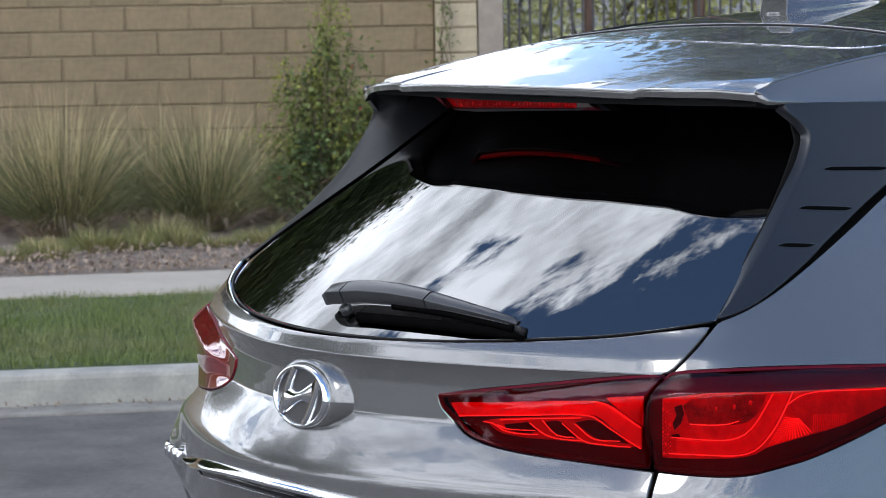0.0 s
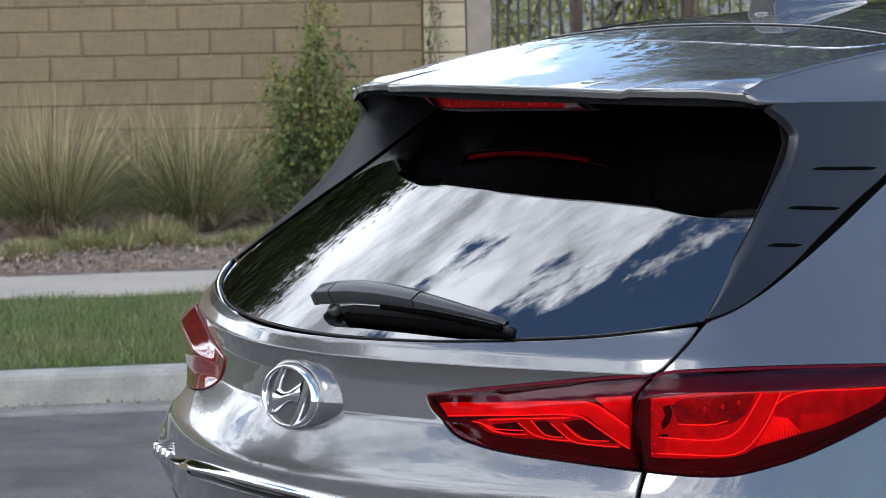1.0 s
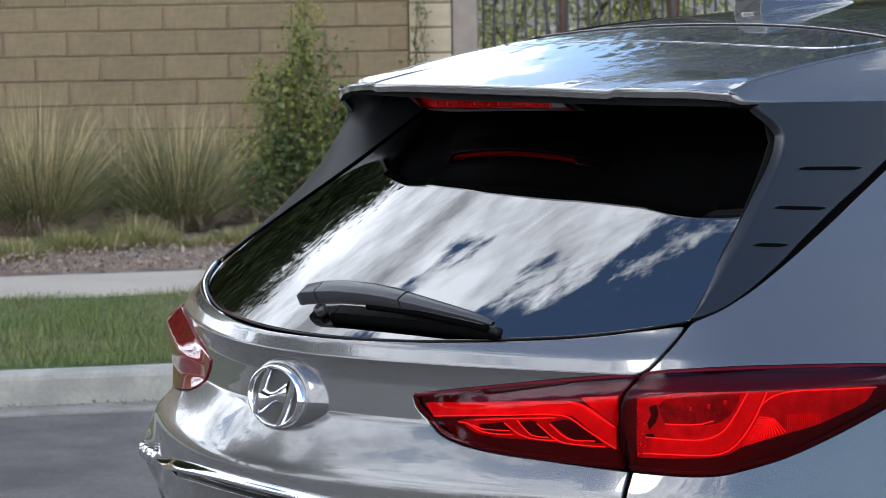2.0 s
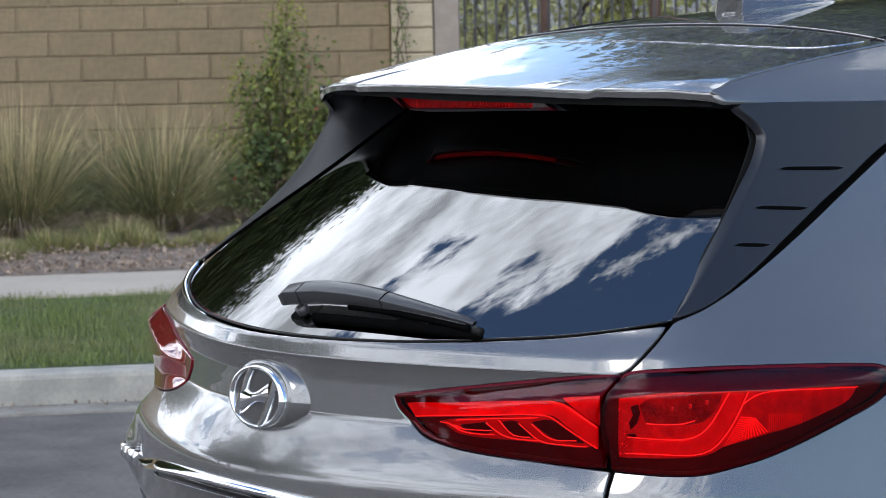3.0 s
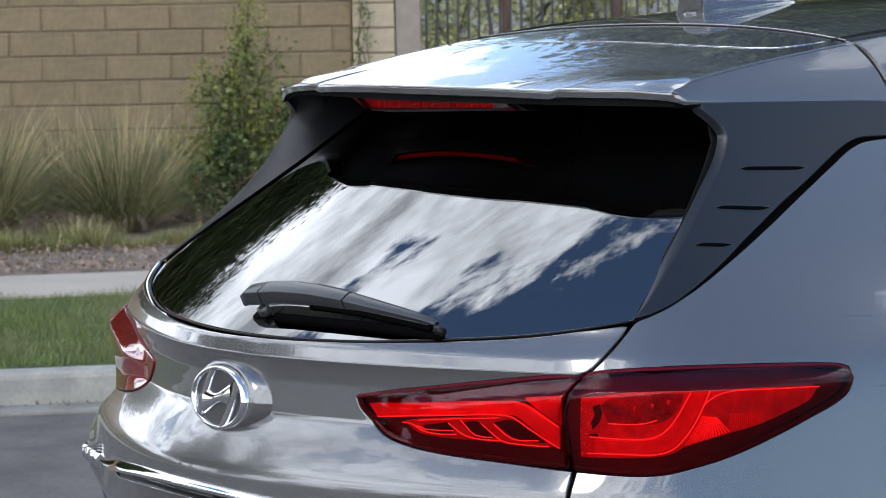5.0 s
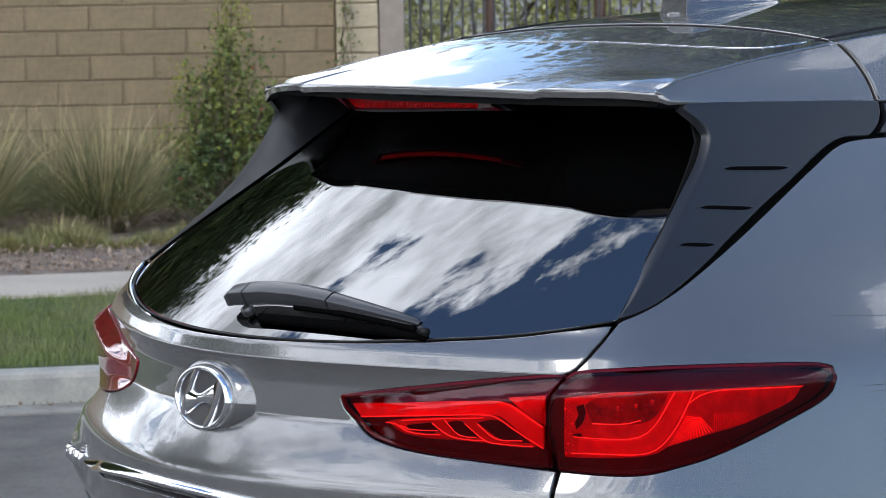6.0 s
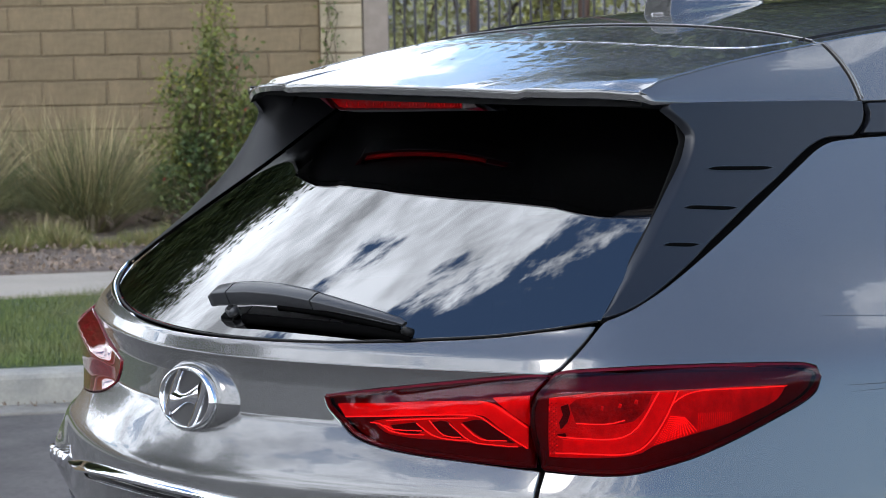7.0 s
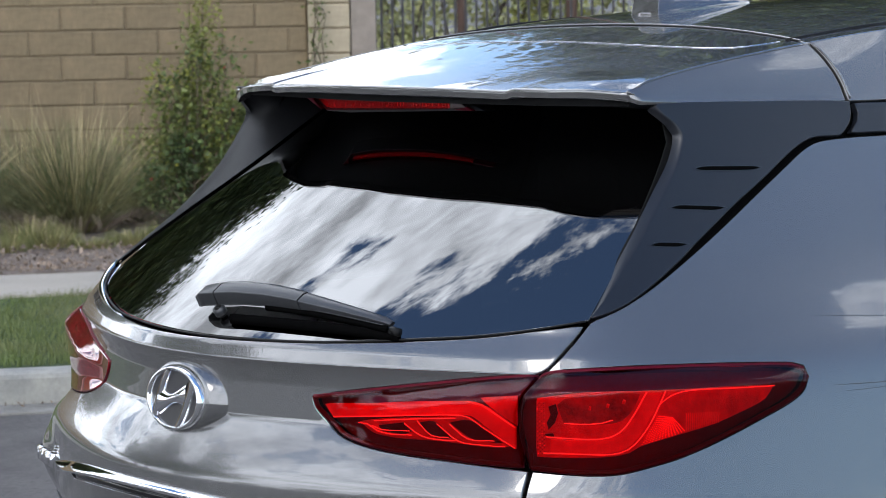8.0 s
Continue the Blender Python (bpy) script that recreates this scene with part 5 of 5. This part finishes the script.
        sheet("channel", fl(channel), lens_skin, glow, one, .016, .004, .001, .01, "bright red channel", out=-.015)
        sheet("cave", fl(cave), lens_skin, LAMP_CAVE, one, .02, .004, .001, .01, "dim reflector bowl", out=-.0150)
        if sgn < 0:
            continue
        for p in slits:
            sheet("slit", fl(p), lens_skin, LAMP_POCKET, one, .012, .003, .0005, .01, "flat dark patch for a slit", out=-.0135)
        # small glowing beads drawn for the bright glints in the bowl
        for a, z, r in ((.8646, .9139, .0036), (.8923, .9169, .0042), (.9183, .9220, .0050)):
            tube("glint_bead", [tuple(lens_skin(a, z, -.0145)), tuple(lens_skin(a + .001, z + .006, -.0125))], r * .6, LAMP_RED, one, 7)
        for i in range(4):
            for j in range(26):
                a, z = .7838 + i * .0036, .8395 + j * .00345
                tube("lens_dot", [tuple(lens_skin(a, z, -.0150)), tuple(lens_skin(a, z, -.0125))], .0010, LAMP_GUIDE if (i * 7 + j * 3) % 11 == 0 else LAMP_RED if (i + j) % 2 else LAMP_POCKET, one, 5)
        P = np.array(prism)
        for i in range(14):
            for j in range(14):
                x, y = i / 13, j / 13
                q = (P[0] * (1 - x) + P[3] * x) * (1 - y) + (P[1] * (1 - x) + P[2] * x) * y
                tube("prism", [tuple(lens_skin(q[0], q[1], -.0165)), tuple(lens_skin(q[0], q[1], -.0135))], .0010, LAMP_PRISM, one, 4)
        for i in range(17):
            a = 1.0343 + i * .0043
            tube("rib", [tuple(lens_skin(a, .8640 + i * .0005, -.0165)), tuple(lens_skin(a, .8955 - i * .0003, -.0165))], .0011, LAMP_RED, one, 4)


def build_badges():
    at = Vector(tuple(skin(.029, .8850))) + Vector((0, -.020, 0))
    m = Matrix.Translation(at) @ Matrix.Rotation(radians(-6), 4, "X")
    A, B = .086, .0575

    def oval(k, y, n=56):
        return [(A * k * math.cos(2 * math.pi * i / n), y, B * k * math.sin(2 * math.pi * i / n)) for i in range(n + 1)]
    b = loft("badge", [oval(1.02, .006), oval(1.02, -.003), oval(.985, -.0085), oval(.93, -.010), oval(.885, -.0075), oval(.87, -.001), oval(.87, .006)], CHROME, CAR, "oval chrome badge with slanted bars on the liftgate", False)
    b.matrix_basis = m
    loft("boss", [oval(1.66, .078), oval(1.53, .055), oval(1.40, .037), oval(1.29, .022), oval(1.20, .011), oval(1.12, .005), oval(1.06, .003), oval(.98, .0025)], PAINT, b, "raised painted boss under the badge", False)
    loft("backplate", [oval(.9, -.001), oval(.45, -.0012), oval(.001, -.0012)], material("badge_grey", (.045, .045, .047), .30, .3, .8, var=.08, scale=60), b, "dark grey badge field")

    def bar(nm, path, turn=1):
        """A chrome stroke of the badge: (x, z, half width) along its middle, in ring radii."""
        k = np.arange(len(path))
        t = np.linspace(0, len(path) - 1, 22)
        x, z, h = (spline(k, np.array([q[i] for q in path]), t) for i in range(3))
        x, z = x * turn * A, z * turn * B
        dx, dz = np.gradient(x), np.gradient(z)
        n = np.hypot(dx, dz)
        rows = []
        for a, c, px, pz, w in zip(x, z, -dz / n, dx / n, h * B):
            rows.append([(a + px * w * e, y, c + pz * w * e) for e, y in ((-1, .004), (-1, -.0055), (-.8, -.0085), (-.45, -.0100), (.45, -.0100), (.8, -.0085), (1, -.0055), (1, .004))])
        loft(nm, rows, CHROME, b, "polished chrome stroke")
    leg = ((-.22, .90, .13), (-.39, .50, .135), (-.50, .12, .15), (-.61, -.28, .14), (-.66, -.62, .13))
    bar("slanted_bar", leg)
    bar("slanted_bar", leg, -1)
    bar("cross_bar", ((-.52, -.15, .42), (-.25, -.09, .25), (0, 0, .17), (.25, .09, .25), (.52, .15, .42)))
    # chrome strip over the plate recess
    rows, channel, lower = [], [], []
    for u in np.linspace(-.452, .452, 70):
        end = .452 - abs(u)
        f = min(1, .08 + end / .10)
        top = .7385 - .19 * (u + .02) ** 2
        c = skin(u, top - .010, .0)
        nrm = skin(u, top - .010, 1.0) - c

        dip = .0100 * float(ease(.05, .40, -u))

        def lay(d, dz):
            return tuple(c + nrm * d + np.array([0, 0, .010 + dz]))
        rows.append([lay(d, dz * f) for d, dz in ((-.004, 0), (.002, 0), (.0035, -.0003), (.0205, -.0066 - dip), (.0210, -.0098 - dip), (.0150, -.0160 - dip * .6), (.003, -.0165))])
        if end > .09:
            g = min(1, (end - .085) / .05)
            channel.append([lay(d, dz) for d, dz in ((.003, -.0170), (.0045, -.0180), (.0075, -.0180 - .0130 * g), (.003, -.0182 - .0140 * g))])
            lower.append(lay(.008, -.0190 - .0140 * g))
    strip_ob = loft("chrome_strip", rows, CHROME, CAR, "bright chrome strip across the liftgate", True)
    loft("strip_channel", channel, GLOSS_BLACK, strip_ob, "glossy black channel under the chrome", True)
    tube("channel_edge", lower, .0006, CHROME, strip_ob, 6, "fine bright lower edge")
    # raised model lettering, seen edge on: plain chrome bars
    lettering = None
    for k, (s, w) in enumerate(((-.760, .026), (-.725, .028), (-.690, .028), (-.655, .030))):
        rows = []
        for z in (.652, .656, .679, .683):
            f = .004 if z in (.652, .683) else .010
            p = [skin(s - w / 2, z, -.002), skin(s - w / 2, z, f), skin(s + w / 2, z, f), skin(s + w / 2, z, -.002)]
            rows.append([tuple(q) for q in p])
        piece = loft("letter_bar" if lettering else "lettering", rows, CHROME, lettering or CAR, "" if lettering else "small raised chrome bars low on the liftgate", False)
        lettering = lettering or piece


def build_rest():
    """The parts of the car that stay out of close view: doors, wheels, bonnet, screens."""
    for sgn in (1, -1):
        fl = (lambda o: o) if sgn == 1 else mirrored
        for nm, a, b in (("rear_door", 2.006, 2.75), ("front_door", 2.757, 3.62)):
            d = sheet(nm, fl([(a, .44), (b, .44), (b, 1.03), (a, 1.06)]), skin, PAINT, CAR, .05, .014, .003, .03, "grey painted door")
            sheet("side_window", fl([(a + .02, 1.075), (b - .04, 1.055), (b - .10, 1.325 if nm == "rear_door" else 1.24), (a + .03, 1.33)]), skin, GLASS, d, .05, .006, .001, .03, "dark side window")
            pts = [tuple(skin(sgn * s, .93, h)) for s, h in ((a + .06, .0), (a + .08, .03), (a + .2, .03), (a + .22, .0))]
            tube("door_handle", curve_points(pts, .02), .012, PAINT, d, 8)
        sheet("sill_cladding", fl([(2.006, .20), (3.62, .20), (3.62, .432), (2.006, .432)]), skin, BLACK_TRIM, CAR, .06, .02, .004, .03, "black plastic sill cladding")
        sheet("front_wing", fl([(3.628, .60), (3.70, .66), (3.80, .73), (3.93, .752), (4.06, .73), (4.16, .66), (4.22, .60), (4.5, .60), (4.5, .86), (4.1, .93), (3.628, 1.0)]), skin, PAINT, CAR, .05, .014, .003, .03, "grey painted front wing")
        for v in (.70, 3.30):
            wheel = None
            for nm, rad, half, mat in (("wheel", .325, .10, RUBBER), ("rim", .225, .085, material("alloy", (.5, .5, .52), .3, .9, var=.05))):
                rows = []
                for x, r in ((-half, rad * .72), (-half, rad * .94), (-half * .8, rad), (half * .8, rad), (half, rad * .94), (half, rad * .72), (half * .9, .02)):
                    rows.append([(sgn * x, r * math.cos(t), r * math.sin(t)) for t in np.linspace(0, 2 * math.pi, 41)])
                piece = loft(nm, rows, mat, wheel or CAR, "" if wheel else "road wheel with black tyre")
                if not wheel:
                    wheel = piece
                    wheel.matrix_basis = pose(sgn * .80, v, .325)
    # screen, bonnet and nose as lofts
    def arc(v_mid, v_side, half, z_mid, z_side, n=21):
        return [(half * k, v_mid + (v_side - v_mid) * k * k, z_mid + (z_side - z_mid) * k * k) for k in np.linspace(-1, 1, n)]
    loft("windscreen", [arc(2.95, 2.86, .56, 1.515, 1.47), arc(3.28, 3.10, .64, 1.27, 1.23), arc(3.62, 3.35, .72, 1.03, 1.01)], GLASS, CAR, "dark glass windscreen")
    loft("bonnet", [arc(3.62, 3.35, .76, 1.02, .99), arc(3.8, 3.6, .80, 1.0, .95), arc(3.97, 3.78, .76, .93, .87), arc(4.03, 3.88, .68, .84, .78)], PAINT, CAR, "grey painted bonnet")
    loft("front_bumper", [arc(4.03, 3.88, .68, .86, .80), arc(4.08, 3.86, .78, .70, .68), arc(4.08, 3.70, .86, .50, .50), arc(4.0, 3.62, .84, .24, .24)], BLACK_TRIM, CAR, "black plastic front bumper and grille")
    bm = bmesh.new()
    box(bm, -.80, .80, .25, 3.85, .22, .30)
    part("floor_pan", bm, DARK, CAR, "dark underbody")
    # seats behind the glass
    for u in (-.42, 0, .42):
        bm = bmesh.new()
        box(bm, u - .19, u + .19, 1.30, 1.44, .60, 1.08)
        s = part("rear_seat_back", bm, DARK, CAR, "dark fabric rear seat back", True, .05)
        bm = bmesh.new()
        box(bm, u - .11, u + .11, 1.33, 1.42, 1.10, 1.24)
        part("head_rest", bm, DARK, s, "", True, .04)


build_roof()
build_skin()
build_window()
build_brake_light()
build_tail_lights()
build_badges()
build_rest()


# ---- block wall, end pier, post and railings
def build_wall():
    mesh_cache = {}

    def block_mesh(w, h, d, key):
        if key in mesh_cache:
            return mesh_cache[key]
        r = random.Random(str(key))
        bm = bmesh.new()
        b = .006
        front = [(-w / 2 + b, 0, b), (w / 2 - b, 0, b), (w / 2 - b, 0, h - b), (-w / 2 + b, 0, h - b)]
        mid = [(-w / 2, b, 0), (w / 2, b, 0), (w / 2, b, h), (-w / 2, b, h)]
        back = [(x, d, z) for x, _, z in mid]
        loops = []
        for ring in (front, mid, back):
            loops.append([bm.verts.new((x + r.uniform(-.0015, .0015), y + r.uniform(-.0012, .0012), z + r.uniform(-.0015, .0015))) for x, y, z in ring])
        bm.faces.new(loops[0])
        for l0, l1 in zip(loops, loops[1:]):
            for i in range(4):
                j = (i + 1) % 4
                bm.faces.new((l0[j], l0[i], l1[i], l1[j]))
        me = bpy.data.meshes.new("block")
        bm.normal_update()
        bm.to_mesh(me)
        bm.free()
        mesh_cache[key] = me
        return me
    bm = bmesh.new()
    box(bm, -30, -.83, WALL_Y + .010, WALL_Y + .15, -.1, 1.92)
    wall = tagged(part("wall_north", bm, MORTAR), "tan split-face block wall with recessed mortar joints", "wall", "", "structure")
    j = .010
    rng = random.Random(3)
    z_top = 1.323
    for row in range(-9, 4):
        z = z_top + row * COURSE
        off = -3.20 if row % 2 == 0 else -2.995
        for k in range(-5, 7):
            x0, x1 = off + k * LONG, off + (k + 1) * LONG
            x1 = min(x1, -.83)
            if x1 - x0 < .05 or x0 < -5.2:
                continue
            w = x1 - x0 - j
            me = block_mesh(round(w, 3), COURSE - j, .10, (round(w, 3), rng.randrange(3)))
            if not me.materials:
                me.materials.append(BLOCK)
            ob = new("block", me)
            ob.parent = wall
            ob.location = ((x0 + x1) / 2, WALL_Y + rng.uniform(-.002, .002), z + j / 2)
    bm = bmesh.new()
    box(bm, -30, -5.0, WALL_Y + .002, WALL_Y + .14, -.1, 1.9)
    part("far_blocks", bm, BLOCK, wall, "plain continuation of the block wall")
    bm = bmesh.new()
    box(bm, -.822, -.56, WALL_Y - .03, WALL_Y + .25, -.1, 1.95)
    pier = tagged(part("pier", bm, MORTAR), "pale tan block pier at the end of the wall", "pier", "", "structure")
    for row in range(-9, 4):
        z = z_top + row * COURSE - .012
        me = block_mesh(.262, COURSE - j, .10, ("pier", row % 3))
        if not me.materials:
            me.materials.append(PALE_BLOCK)
        ob = new("block", me)
        ob.parent = pier
        ob.location = (-.691, WALL_Y - .038, z + j / 2)
    bm = bmesh.new()
    box(bm, -.552, -.395, WALL_Y - .02, WALL_Y + .14, -.1, 2.1)
    tagged(part("gate_post", bm, POST, None, "", False, .006), "grey-brown square post beside the railings", "post", "", "structure")
    fence = empty("fence", pose(0, 0, 0), "dark iron railings with square upright bars", "fence")
    bm = bmesh.new()
    box(bm, -.008, .008, -.008, .008, 0, 1.85)
    bar_me = bpy.data.meshes.new("bar")
    bm.to_mesh(bm and bar_me)
    bm.free()
    bar_me.materials.append(IRON)
    for k in range(118):
        ob = new("bar", bar_me)
        ob.parent = fence
        ob.location = (-.36 + k * .0665, WALL_Y + .05, .12)
    for z in (.25, 1.80):
        bm = bmesh.new()
        box(bm, -.395, 7.6, WALL_Y + .03, WALL_Y + .07, z, z + .04)
        part("rail", bm, IRON, fence, "", False, .003)


build_wall()
